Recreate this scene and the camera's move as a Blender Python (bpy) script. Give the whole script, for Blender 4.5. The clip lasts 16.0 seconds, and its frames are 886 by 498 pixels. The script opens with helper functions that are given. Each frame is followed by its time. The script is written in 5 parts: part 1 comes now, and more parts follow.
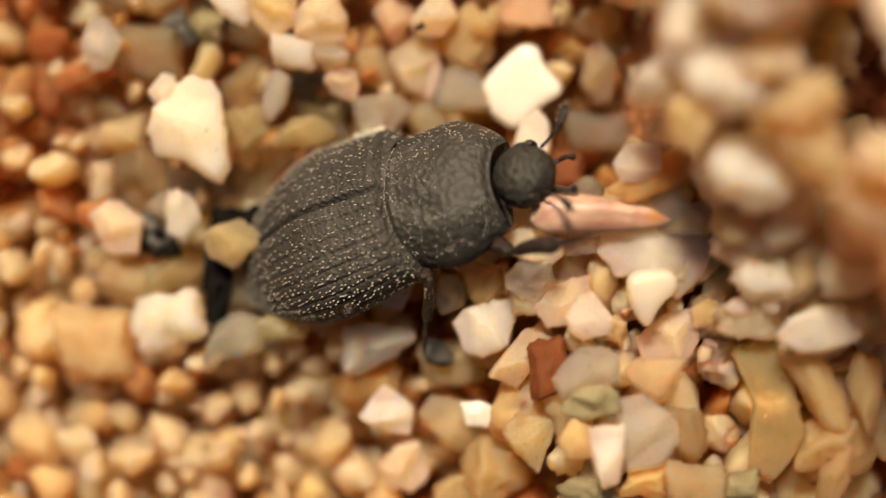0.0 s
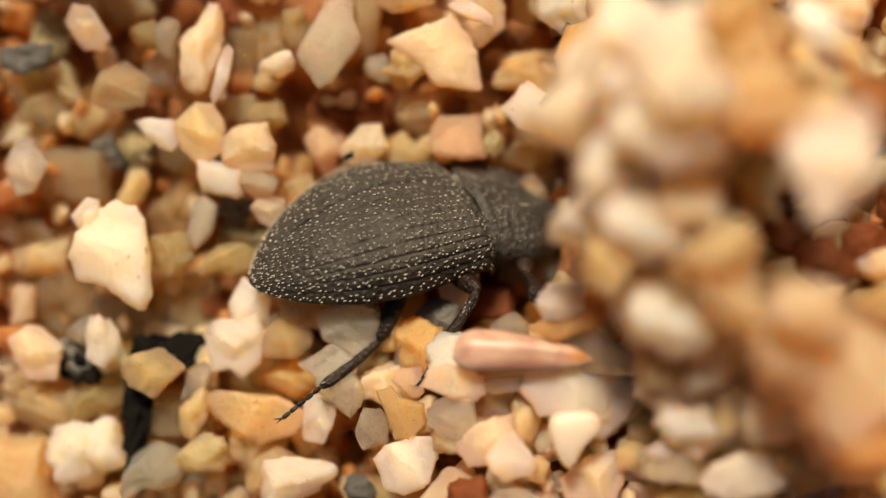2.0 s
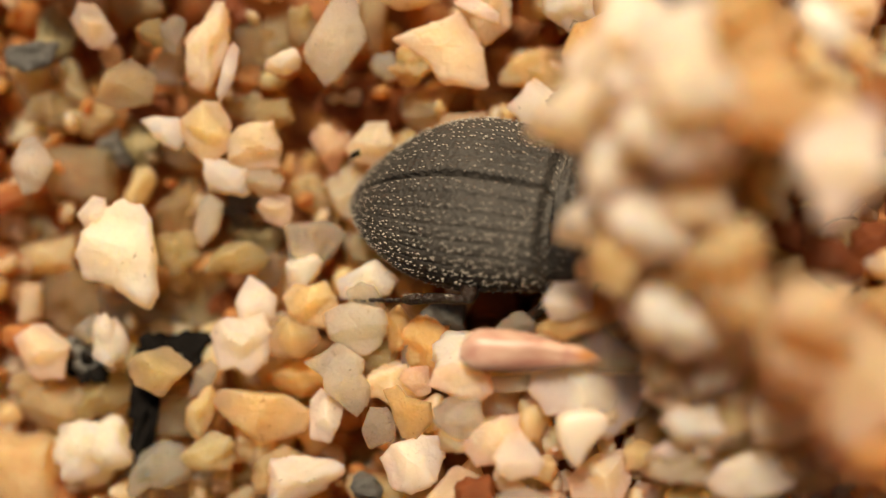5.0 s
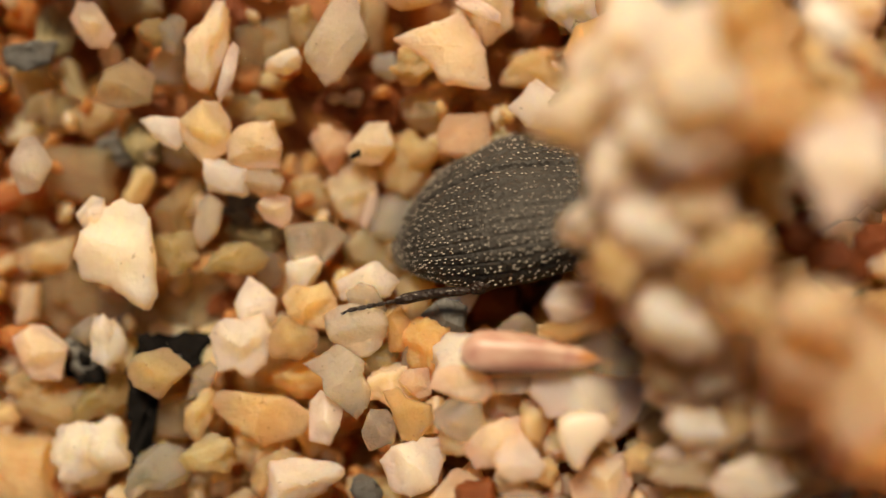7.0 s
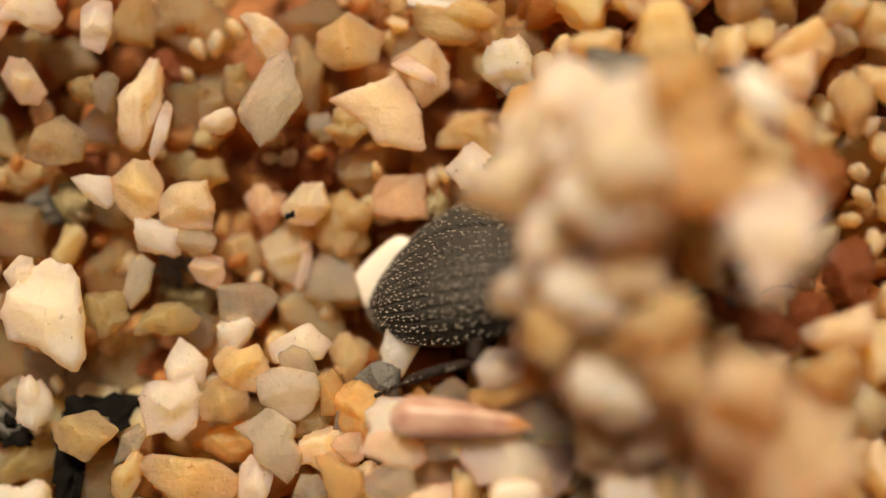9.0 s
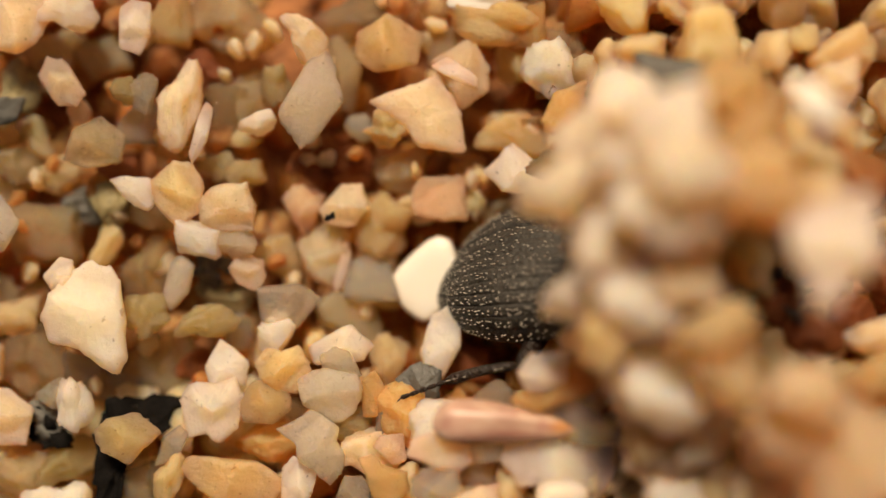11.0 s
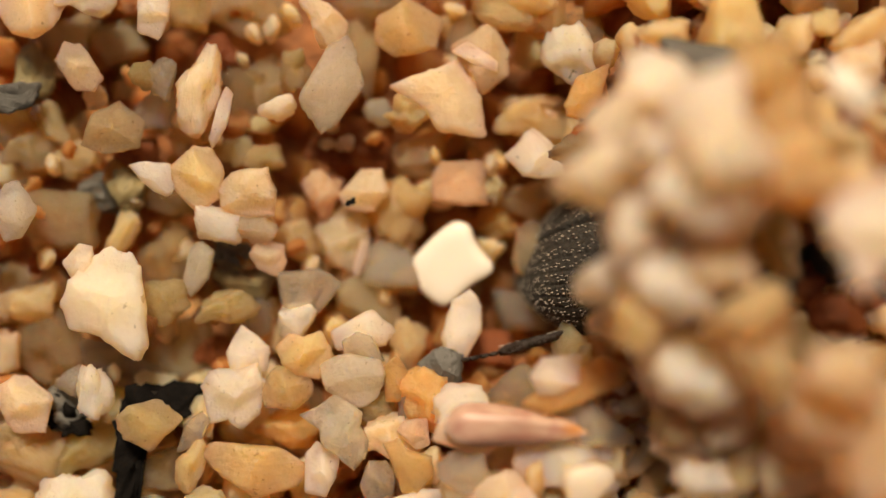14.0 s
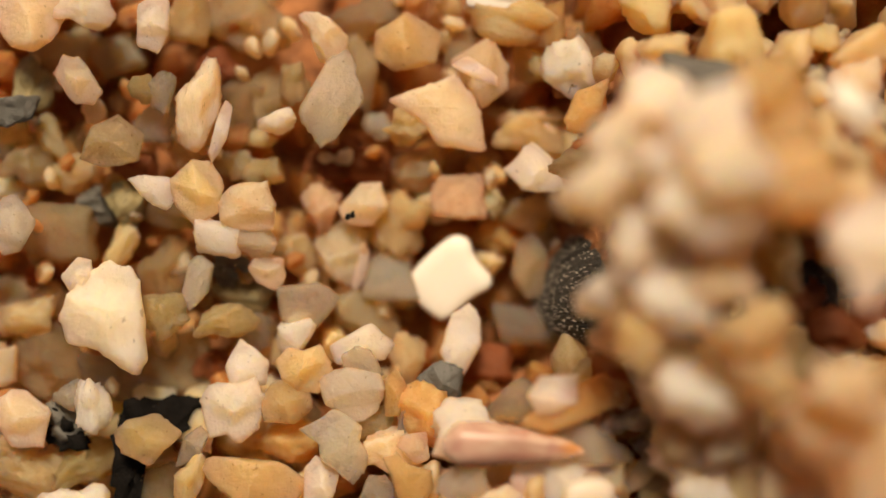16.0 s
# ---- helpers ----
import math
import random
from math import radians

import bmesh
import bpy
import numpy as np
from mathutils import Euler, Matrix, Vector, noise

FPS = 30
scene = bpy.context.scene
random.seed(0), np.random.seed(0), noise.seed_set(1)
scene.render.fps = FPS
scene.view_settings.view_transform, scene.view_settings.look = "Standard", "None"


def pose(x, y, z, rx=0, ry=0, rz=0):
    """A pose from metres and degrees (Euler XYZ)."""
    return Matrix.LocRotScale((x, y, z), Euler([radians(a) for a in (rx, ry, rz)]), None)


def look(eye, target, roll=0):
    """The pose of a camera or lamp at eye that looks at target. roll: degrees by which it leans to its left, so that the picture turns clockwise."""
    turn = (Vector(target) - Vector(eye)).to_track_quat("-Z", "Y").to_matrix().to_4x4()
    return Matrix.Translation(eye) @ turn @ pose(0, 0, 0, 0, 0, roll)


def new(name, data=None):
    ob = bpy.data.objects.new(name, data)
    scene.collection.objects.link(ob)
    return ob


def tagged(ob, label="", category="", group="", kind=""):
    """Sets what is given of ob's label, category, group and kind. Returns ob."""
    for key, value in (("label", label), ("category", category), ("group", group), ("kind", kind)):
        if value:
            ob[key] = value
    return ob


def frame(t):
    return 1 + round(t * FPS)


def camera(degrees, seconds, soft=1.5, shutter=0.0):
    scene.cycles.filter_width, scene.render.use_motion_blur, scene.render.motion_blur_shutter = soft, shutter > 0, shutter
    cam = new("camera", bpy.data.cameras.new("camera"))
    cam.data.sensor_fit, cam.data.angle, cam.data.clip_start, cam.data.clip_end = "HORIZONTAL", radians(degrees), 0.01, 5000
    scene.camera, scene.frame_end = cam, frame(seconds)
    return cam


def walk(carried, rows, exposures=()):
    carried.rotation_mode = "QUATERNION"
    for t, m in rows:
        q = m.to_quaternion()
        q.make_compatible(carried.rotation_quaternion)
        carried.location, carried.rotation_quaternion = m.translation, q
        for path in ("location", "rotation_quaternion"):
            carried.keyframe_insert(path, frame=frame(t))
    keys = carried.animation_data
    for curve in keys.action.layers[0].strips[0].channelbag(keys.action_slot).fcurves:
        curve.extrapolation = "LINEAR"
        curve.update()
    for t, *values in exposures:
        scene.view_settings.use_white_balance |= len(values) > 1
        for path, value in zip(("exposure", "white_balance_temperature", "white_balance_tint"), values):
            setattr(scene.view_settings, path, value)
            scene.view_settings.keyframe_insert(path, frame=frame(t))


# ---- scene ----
# A small dark beetle digs into a mound of coarse sand. All plan numbers are in millimetres.
MM = 0.001


def mmpose(x, y, z, rx=0, ry=0, rz=0):
    return pose(x * MM, y * MM, z * MM, rx, ry, rz)


cam = camera(35.0, 16.0, soft=1.4, shutter=0.5)
cam.data.dof.use_dof = True
cam.data.dof.focus_distance = 26.15 * MM
cam.data.dof.aperture_fstop = 25.0
walk(cam, [
    (0, mmpose(-0.273, -1.201, 27.609, -3.64, 2.44, -1.21)),
    (0.5, mmpose(0.079, -1.113, 27.975, -0.77, 1.08, -0.53)),
    (1, mmpose(0.620, -0.719, 27.755, 0.42, 0.74, -0.43)),
    (1.5, mmpose(1.036, -0.463, 27.304, 0.61, 1.09, -0.27)),
    (2, mmpose(0.966, -0.500, 27.069, 0.26, 2.10, -0.09)),
    (2.5, mmpose(0.825, -0.529, 27.168, 0.22, 1.90, -0.21)),
    (3, mmpose(0.904, -0.596, 27.178, 0.17, 2.15, -0.29)),
    (3.5, mmpose(0.804, -0.452, 27.203, -0.24, 2.15, -0.20)),
    (4, mmpose(0.761, -0.102, 27.119, -0.91, 2.21, -0.48)),
    (4.5, mmpose(0.965, -0.265, 27.057, -0.30, 2.37, -0.29)),
    (7, mmpose(0.903, -0.387, 26.847, 0.01, 2.29, 0.00)),
    (7.5, mmpose(0.913, -0.340, 26.754, 0.27, 2.30, -0.00)),
    (8, mmpose(1.195, -0.335, 26.507, 0.65, 2.91, 0.12)),
    (8.2, mmpose(1.280, 0.000, 26.629, 1.59, 1.47, 0.40)),
    (10.3, mmpose(0.080, 0.051, 26.646, 1.72, -0.92, 0.44)),
    (10.5, mmpose(-0.275, 0.569, 26.912, 0.42, -1.67, 0.25)),
    (11, mmpose(-0.150, 0.590, 26.738, 0.52, -0.98, 0.37)),
    (11.5, mmpose(-0.218, 0.596, 26.788, 0.36, -0.83, 0.39)),
    (12, mmpose(-0.182, 0.662, 26.769, 0.16, -0.78, 0.47)),
    (12.5, mmpose(-0.630, 0.654, 26.703, 0.34, -1.51, 0.40)),
    (13, mmpose(-0.838, 0.662, 26.723, 0.12, -1.79, 0.29)),
    (13.5, mmpose(-0.779, 0.733, 26.612, 0.02, -1.33, 0.34)),
    (14, mmpose(-1.443, 0.549, 26.721, -0.02, -2.89, 0.11)),
    (14.5, mmpose(-1.280, 0.432, 26.856, -0.09, -2.60, 0.09)),
    (15, mmpose(-2.067, 0.400, 26.781, 0.36, -4.52, 0.03)),
    (15.5, mmpose(-1.487, 0.481, 26.714, 0.10, -3.02, 0.13)),
    (16, mmpose(-1.712, 0.626, 26.702, 0.38, -3.49, 0.16)),
], exposures=[(0, 0.55, 6650, 11), (4.7, 0.51, 6650, 11), (7.2, 0.31, 6800, 12), (16, 0.24, 6900, 13)])

# ---- light ----
world = bpy.data.worlds.new("sky")
scene.world = world
world.use_nodes = True
wn = world.node_tree
sky = wn.nodes.new("ShaderNodeTexSky")
sky.sky_type = "NISHITA"
sky.sun_disc = False
sky.air_density, sky.dust_density, sky.ozone_density = 0.7, 6.0, 0.3
SUN_EL, SUN_AZ = 51.0, -8.0     # height, and the bearing it comes from (0 = +y, clockwise)
sky.sun_elevation = radians(SUN_EL)
sky.sun_rotation = radians(SUN_AZ)
wn.links.new(sky.outputs[0], wn.nodes["Background"].inputs[0])
wn.nodes["Background"].inputs[1].default_value = 0.022
sun = new("sun", bpy.data.lights.new("sun", "SUN"))
sun.data.energy = 5.4
sun.data.angle = radians(14)
sun.data.color = (1.0, 0.83, 0.58)
sd = Vector((math.sin(radians(SUN_AZ)) * math.cos(radians(SUN_EL)), math.cos(radians(SUN_AZ)) * math.cos(radians(SUN_EL)), math.sin(radians(SUN_EL))))
sun.matrix_world = look(sd, (0, 0, 0))

# ---- materials ----


def node_mat(name, rough=0.4, metal=0.0, spec=0.5):
    m = bpy.data.materials.new(name)
    m.use_nodes = True
    b = m.node_tree.nodes["Principled BSDF"]
    b.inputs["Roughness"].default_value = rough
    b.inputs["Metallic"].default_value = metal
    b.inputs["Specular IOR Level"].default_value = spec
    return m, m.node_tree, b


def ramp(nt, stops, fac, constant=False):
    r = nt.nodes.new("ShaderNodeValToRGB")
    if constant:
        r.color_ramp.interpolation = "CONSTANT"
    while len(r.color_ramp.elements) < len(stops):
        r.color_ramp.elements.new(0.5)
    for e, (p, c) in zip(r.color_ramp.elements, stops):
        e.position = p
        e.color = (*c, 1)
    nt.links.new(fac, r.inputs[0])
    return r.outputs[0]


def noise_tex(nt, scale, detail=4.0, rough=0.55, dist=0.0, offset=None):
    tc = nt.nodes.new("ShaderNodeTexCoord")
    n = nt.nodes.new("ShaderNodeTexNoise")
    n.inputs["Scale"].default_value = scale
    n.inputs["Detail"].default_value = detail
    n.inputs["Roughness"].default_value = rough
    n.inputs["Distortion"].default_value = dist
    nt.links.new(tc.outputs["Object"], n.inputs["Vector"])
    return n.outputs["Fac"]


def mixc(nt, fac, a, b, mode="MIX"):
    x = nt.nodes.new("ShaderNodeMix")
    x.data_type = "RGBA"
    x.blend_type = mode
    for k, v in ((0, fac), (6, a), (7, b)):
        if isinstance(v, (int, float)):
            x.inputs[k].default_value = v
        elif isinstance(v, tuple):
            x.inputs[k].default_value = (*v, 1)
        else:
            nt.links.new(v, x.inputs[k])
    return x.outputs[2]


def bump(nt, b, height, strength, dist):
    n = nt.nodes.new("ShaderNodeBump")
    n.inputs["Strength"].default_value = strength
    n.inputs["Distance"].default_value = dist
    nt.links.new(height, n.inputs["Height"])
    nt.links.new(n.outputs[0], b.inputs["Normal"])


def unit_noise(nt, scale, detail=3.0, per="object"):
    """Noise on the thing's own unit coordinates, shifted for each grain."""
    tc = nt.nodes.new("ShaderNodeTexCoord")
    add = nt.nodes.new("ShaderNodeVectorMath")
    add.operation = "ADD"
    sc = nt.nodes.new("ShaderNodeVectorMath")
    sc.operation = "SCALE"
    if per == "object":
        oi = nt.nodes.new("ShaderNodeObjectInfo")
        rnd = oi.outputs["Random"]
    else:
        oi = nt.nodes.new("ShaderNodeNewGeometry")
        rnd = oi.outputs["Random Per Island"]
    cmb = nt.nodes.new("ShaderNodeCombineXYZ")
    nt.links.new(rnd, cmb.inputs[0])
    nt.links.new(rnd, cmb.inputs[1])
    sc.inputs[3].default_value = 37.0
    nt.links.new(cmb.outputs[0], sc.inputs[0])
    nt.links.new(tc.outputs["Object"], add.inputs[0])
    nt.links.new(sc.outputs[0], add.inputs[1])
    n = nt.nodes.new("ShaderNodeTexNoise")
    n.inputs["Scale"].default_value = scale
    n.inputs["Detail"].default_value = detail
    n.inputs["Roughness"].default_value = 0.6
    nt.links.new(add.outputs[0], n.inputs["Vector"])
    return n.outputs["Fac"], rnd


def mineral(name, light, mid, deep, rough=0.24, sss=1.0, trans=0.0, specks=0.16, freq=1.0, bumpy=0.62, ramp_stops=None, per="object", unit=1.0, glass=0.12, glow=0.47, frost=0.50):
    """Stone of a sand grain: base tones, a cloudy stain, dark specks, frosted relief, light that soaks in."""
    m, nt, b = node_mat(name, rough)
    if glass > 0.15 and name != "clear_quartz":       # iron stain, common to the tinted quartz
        stain = lambda c: (c[0], c[1] * 0.945, c[2] * 0.84)
        light, mid = stain(light), stain(mid)
        deep = deep if ramp_stops else stain(deep)
        ramp_stops = [(q, stain(c)) for q, c in ramp_stops] if ramp_stops else None
    cloud, rnd = unit_noise(nt, 1.3 * freq * unit, 4.0, per)
    fine, _ = unit_noise(nt, 9.0 * freq * unit, 5.0, per)
    spot, _ = unit_noise(nt, 6.0 * freq * unit, 2.0, per)
    if ramp_stops:
        basec = ramp(nt, ramp_stops, rnd)
        dark = mixc(nt, 1.0, basec, deep, "MULTIPLY")
        c1 = mixc(nt, ramp(nt, [(0.38, (0, 0, 0)), (0.72, (1, 1, 1))], cloud), basec, dark)
    else:
        tone = mixc(nt, rnd, light, mid)
        c1 = mixc(nt, ramp(nt, [(0.50, (0, 0, 0)), (0.85, (1, 1, 1))], cloud), tone, deep)
    mul = mixc(nt, 1.0, c1, ramp(nt, [(0.3, (0.97, 0.955, 0.93)), (0.6, (1, 1, 1))], fine), "MULTIPLY")
    spk = mixc(nt, ramp(nt, [(0.68, (0, 0, 0)), (0.72, (specks * 4, specks * 4, specks * 4))], spot), mul, (0.05, 0.03, 0.02))
    nt.links.new(spk, b.inputs["Base Color"])
    b.inputs["Subsurface Weight"].default_value = sss
    b.inputs["Subsurface Radius"].default_value = (1.0, 0.76, 0.48)
    b.inputs["Subsurface Scale"].default_value = 0.0012
    b.inputs["Transmission Weight"].default_value = trans
    b.inputs["IOR"].default_value = 1.5
    b.inputs["Specular IOR Level"].default_value = 0.5
    if name.startswith("black"):
        b.inputs["Specular IOR Level"].default_value = 0.05
    rr = nt.nodes.new("ShaderNodeMapRange")
    rr.inputs[1].default_value, rr.inputs[2].default_value = 0.3, 0.7
    rr.inputs[3].default_value, rr.inputs[4].default_value = rough - 0.12, rough + 0.26
    nt.links.new(cloud, rr.inputs[0])
    nt.links.new(rr.outputs[0], b.inputs["Roughness"])
    if glow > 0:
        tr = nt.nodes.new("ShaderNodeBsdfTranslucent")
        nt.links.new(mixc(nt, 1.0, mul, (1.0, 0.85, 0.60), "MULTIPLY"), tr.inputs[0])
        mx = nt.nodes.new("ShaderNodeMixShader")
        mx.inputs[0].default_value = glow
        nt.links.new(b.outputs[0], mx.inputs[1])
        nt.links.new(tr.outputs[0], mx.inputs[2])
        shader = mx.outputs[0]
    else:
        shader = b.outputs[0]
    if glass > 0:
        gl = nt.nodes.new("ShaderNodeBsdfGlass")
        gl.inputs["Roughness"].default_value = 0.10
        gl.inputs["IOR"].default_value = 1.46
        nt.links.new(mixc(nt, 0.62, c1, (1.0, 0.88, 0.66) if name != "clear_quartz" else (1.0, 0.94, 0.82)), gl.inputs[0])
        mg = nt.nodes.new("ShaderNodeMixShader")
        nb = nt.nodes.new("ShaderNodeBump")
        nb.inputs["Strength"].default_value = bumpy
        nb.inputs["Distance"].default_value = 0.00026
        nt.links.new(mixc(nt, 0.45, unit_noise(nt, 2.6 * freq * unit, 2.0, per)[0], fine), nb.inputs["Height"])
        nt.links.new(nb.outputs[0], gl.inputs["Normal"])
        veil = nt.nodes.new("ShaderNodeMapRange")
        own = nt.nodes.new("ShaderNodeMath")
        own.operation = "PINGPONG"
        own.inputs[1].default_value = 0.083
        nt.links.new(rnd, own.inputs[0])
        veil.inputs[1].default_value, veil.inputs[2].default_value = 0.0, 0.083
        veil.inputs[3].default_value, veil.inputs[4].default_value = glass * (0.75 if glass > 0.4 else 0.3), min(glass * (1.25 if glass > 0.4 else 1.7), 0.85)
        nt.links.new(own.outputs[0], veil.inputs[0])
        nt.links.new(veil.outputs[0], mg.inputs[0])
        nt.links.new(shader, mg.inputs[1])
        nt.links.new(gl.outputs[0], mg.inputs[2])
        shader = mg.outputs[0]
    nt.links.new(shader, nt.nodes["Material Output"].inputs[0])
    bump(nt, b, mixc(nt, frost, unit_noise(nt, 3.0 * freq * unit, 2.0, per)[0], fine), bumpy, 0.00014)
    return m


M = {
    "peach": mineral("peach_quartz", (0.98, 0.84, 0.68), (0.97, 0.77, 0.58), (0.91, 0.64, 0.42), glass=0.26),
    "tan": mineral("tan_quartz", (0.95, 0.76, 0.51), (0.90, 0.66, 0.39), (0.82, 0.53, 0.28), glass=0.48),
    "cream": mineral("cream_feldspar", (0.98, 0.92, 0.80), (0.97, 0.88, 0.71), (0.93, 0.80, 0.57), rough=0.36, glass=0.12),
    "clear": mineral("clear_quartz", (0.98, 0.92, 0.79), (0.96, 0.88, 0.72), (0.90, 0.78, 0.60), rough=0.12, glass=0.70, bumpy=0.8, frost=0.45),
    "grey": mineral("grey_quartz", (0.91, 0.77, 0.57), (0.82, 0.65, 0.44), (0.66, 0.46, 0.29), rough=0.14, glass=0.68, bumpy=0.8, frost=0.45),
    "yellow": mineral("yellow_stained_quartz", (0.94, 0.75, 0.46), (0.90, 0.66, 0.36), (0.80, 0.52, 0.22), glass=0.34),
    "orange": mineral("orange_stained_quartz", (0.92, 0.58, 0.27), (0.88, 0.48, 0.20), (0.78, 0.38, 0.12), glass=0.34),
    # Rust brown, which also colours single grains as the shade of hollows.
    "rust_shade": mineral("rust_and_shade_grain", (0.34, 0.11, 0.035), (0.26, 0.075, 0.025), (0.16, 0.045, 0.015), rough=0.42, sss=0.15, trans=0.0, glass=0.2),
    "pink": mineral("pink_feldspar", (0.86, 0.60, 0.46), (0.81, 0.52, 0.38), (0.72, 0.42, 0.28), glass=0.28),
    "white": mineral("white_shell", (0.74, 0.70, 0.64), (0.72, 0.67, 0.60), (0.66, 0.60, 0.52), rough=0.42, sss=0.25, specks=0.0, bumpy=0.12, trans=0.0, glass=0, glow=0.12),
    "olive": mineral("olive_mottled_grain", (0.26, 0.21, 0.10), (0.18, 0.15, 0.08), (0.08, 0.07, 0.045), rough=0.4, sss=0.1, specks=0.25, trans=0.0, glass=0, glow=0.0),
    "lime": mineral("greenish_quartz", (0.84, 0.72, 0.46), (0.75, 0.62, 0.36), (0.60, 0.47, 0.23), glass=0.40),
    "slate": mineral("dark_slate_grain", (0.10, 0.095, 0.085), (0.06, 0.058, 0.055), (0.03, 0.03, 0.03), rough=0.32, sss=0.0, specks=0.2, trans=0.0, glass=0, glow=0.0),
    "black": mineral("black_charred_wood_and_shade", (0.010, 0.009, 0.008), (0.007, 0.006, 0.006), (0.004, 0.004, 0.004), rough=0.8, sss=0.0, specks=0.0, freq=1500.0, bumpy=1.0, trans=0.0, glass=0, glow=0.0),
}
# Orange-stained sand, darkened and reddened for the shade between upper grains.
SHADED_STOPS = [(0.0, (0.37, 0.101, 0.028)), (0.12, (0.60, 0.224, 0.070)), (0.25, (0.74, 0.372, 0.167)), (0.38, (0.54, 0.209, 0.070)), (0.52, (0.78, 0.441, 0.223)), (0.64, (0.63, 0.286, 0.119)), (0.76, (0.74, 0.356, 0.153)), (0.86, (0.67, 0.325, 0.105)), (0.94, (0.80, 0.480, 0.251)), (1.0, (0.50, 0.163, 0.042))]
PALE_STOPS = [(0.0, (0.88, 0.64, 0.38)), (0.12, (0.95, 0.81, 0.58)), (0.28, (0.90, 0.70, 0.45)), (0.42, (0.96, 0.87, 0.69)), (0.56, (0.88, 0.73, 0.53)), (0.68, (0.95, 0.80, 0.56)), (0.80, (0.91, 0.71, 0.38)), (0.90, (0.96, 0.85, 0.64)), (1.0, (0.84, 0.56, 0.30))]
M["bed"] = mineral("shaded_quartz_sand", (0.5, 0.3, 0.15), (0.4, 0.2, 0.1), (0.80, 0.68, 0.56), ramp_stops=SHADED_STOPS, per="island", unit=2000.0, rough=0.32, glass=0.30, glow=0.5)
M["pale_bed"] = mineral("pale_quartz_sand", (0.5, 0.3, 0.15), (0.4, 0.2, 0.1), (0.93, 0.84, 0.74), ramp_stops=PALE_STOPS, per="island", unit=2000.0, rough=0.32, glass=0.18)


def fine_sand_mat():
    m, nt, b = node_mat("deep_sand", 0.85)
    big = noise_tex(nt, 300.0, 6.0)
    small = noise_tex(nt, 2600.0, 3.0)
    # The dark red-brown stands in for shade deep in the gaps.
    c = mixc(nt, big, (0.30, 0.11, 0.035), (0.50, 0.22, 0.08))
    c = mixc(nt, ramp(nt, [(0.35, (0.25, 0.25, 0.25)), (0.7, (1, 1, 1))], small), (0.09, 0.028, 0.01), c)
    nt.links.new(c, b.inputs["Base Color"])
    bump(nt, b, small, 0.9, 0.0003)
    return m


M["deep"] = fine_sand_mat()


def shell_mat(name, dark, pale, rough, dusty, scale=4500.0):
    """Beetle cuticle: granular black-brown horn with grey dust in its pits."""
    m, nt, b = node_mat(name, rough, 0.0, 0.32)
    v = nt.nodes.new("ShaderNodeTexVoronoi")
    tc = nt.nodes.new("ShaderNodeTexCoord")
    v.inputs["Scale"].default_value = scale * 2.2
    nt.links.new(tc.outputs["Object"], v.inputs["Vector"])
    patch = noise_tex(nt, 900.0, 5.0)
    fine = noise_tex(nt, scale * 3, 4.0)
    c = mixc(nt, ramp(nt, [(0.35, (0, 0, 0)), (0.75, (dusty, dusty, dusty))], patch), dark, pale)
    c = mixc(nt, ramp(nt, [(0.45, (0, 0, 0)), (0.72, (0.55, 0.55, 0.55))], fine), c, tuple(x * 0.5 for x in dark))
    nt.links.new(c, b.inputs["Base Color"])
    h = mixc(nt, 0.5, v.outputs["Distance"], fine)
    bump(nt, b, h, 1.0, 0.00007)
    return m


M["elytra"] = shell_mat("granular_dark_elytra", (0.022, 0.0198, 0.018), (0.056, 0.050, 0.044), 0.60, 0.8)
M["pronotum"] = shell_mat("pitted_dark_pronotum", (0.019, 0.0175, 0.0165), (0.050, 0.045, 0.040), 0.52, 0.6, 3500.0)
M["headhorn"] = shell_mat("black_head_horn", (0.017, 0.016, 0.015), (0.050, 0.041, 0.032), 0.58, 0.6, 3500.0)
M["leg"] = shell_mat("dark_brown_leg_horn", (0.010, 0.006, 0.0045), (0.034, 0.013, 0.007), 0.40, 0.7, 6000.0)
M["belly"] = shell_mat("black_belly_horn", (0.012, 0.010, 0.009), (0.03, 0.022, 0.016), 0.4, 0.5, 3000.0)


def plain(name, col, rough=0.5, sss=0.0):
    m, nt, b = node_mat(name, rough)
    n = noise_tex(nt, 8000.0, 3.0)
    nt.links.new(mixc(nt, n, tuple(c * 0.75 for c in col), col), b.inputs["Base Color"])
    b.inputs["Subsurface Weight"].default_value = sss
    b.inputs["Subsurface Scale"].default_value = 0.0002
    return m


M["seta"] = plain("pale_bristle", (0.60, 0.55, 0.48), 0.38)
M["membrane"] = plain("dull_joint_membrane", (0.055, 0.040, 0.035), 0.45)
M["fibre"] = plain("brown_plant_fibre", (0.22, 0.12, 0.06), 0.6)

# ---- ground ----


def smooth(a, b, x):
    u = np.clip((x - a) / (b - a), 0, 1)
    return u * u * (3 - 2 * u)


def bell(x, y, cx, cy, rx, ry):
    return np.exp(-((x - cx) / rx) ** 2 - ((y - cy) / ry) ** 2)


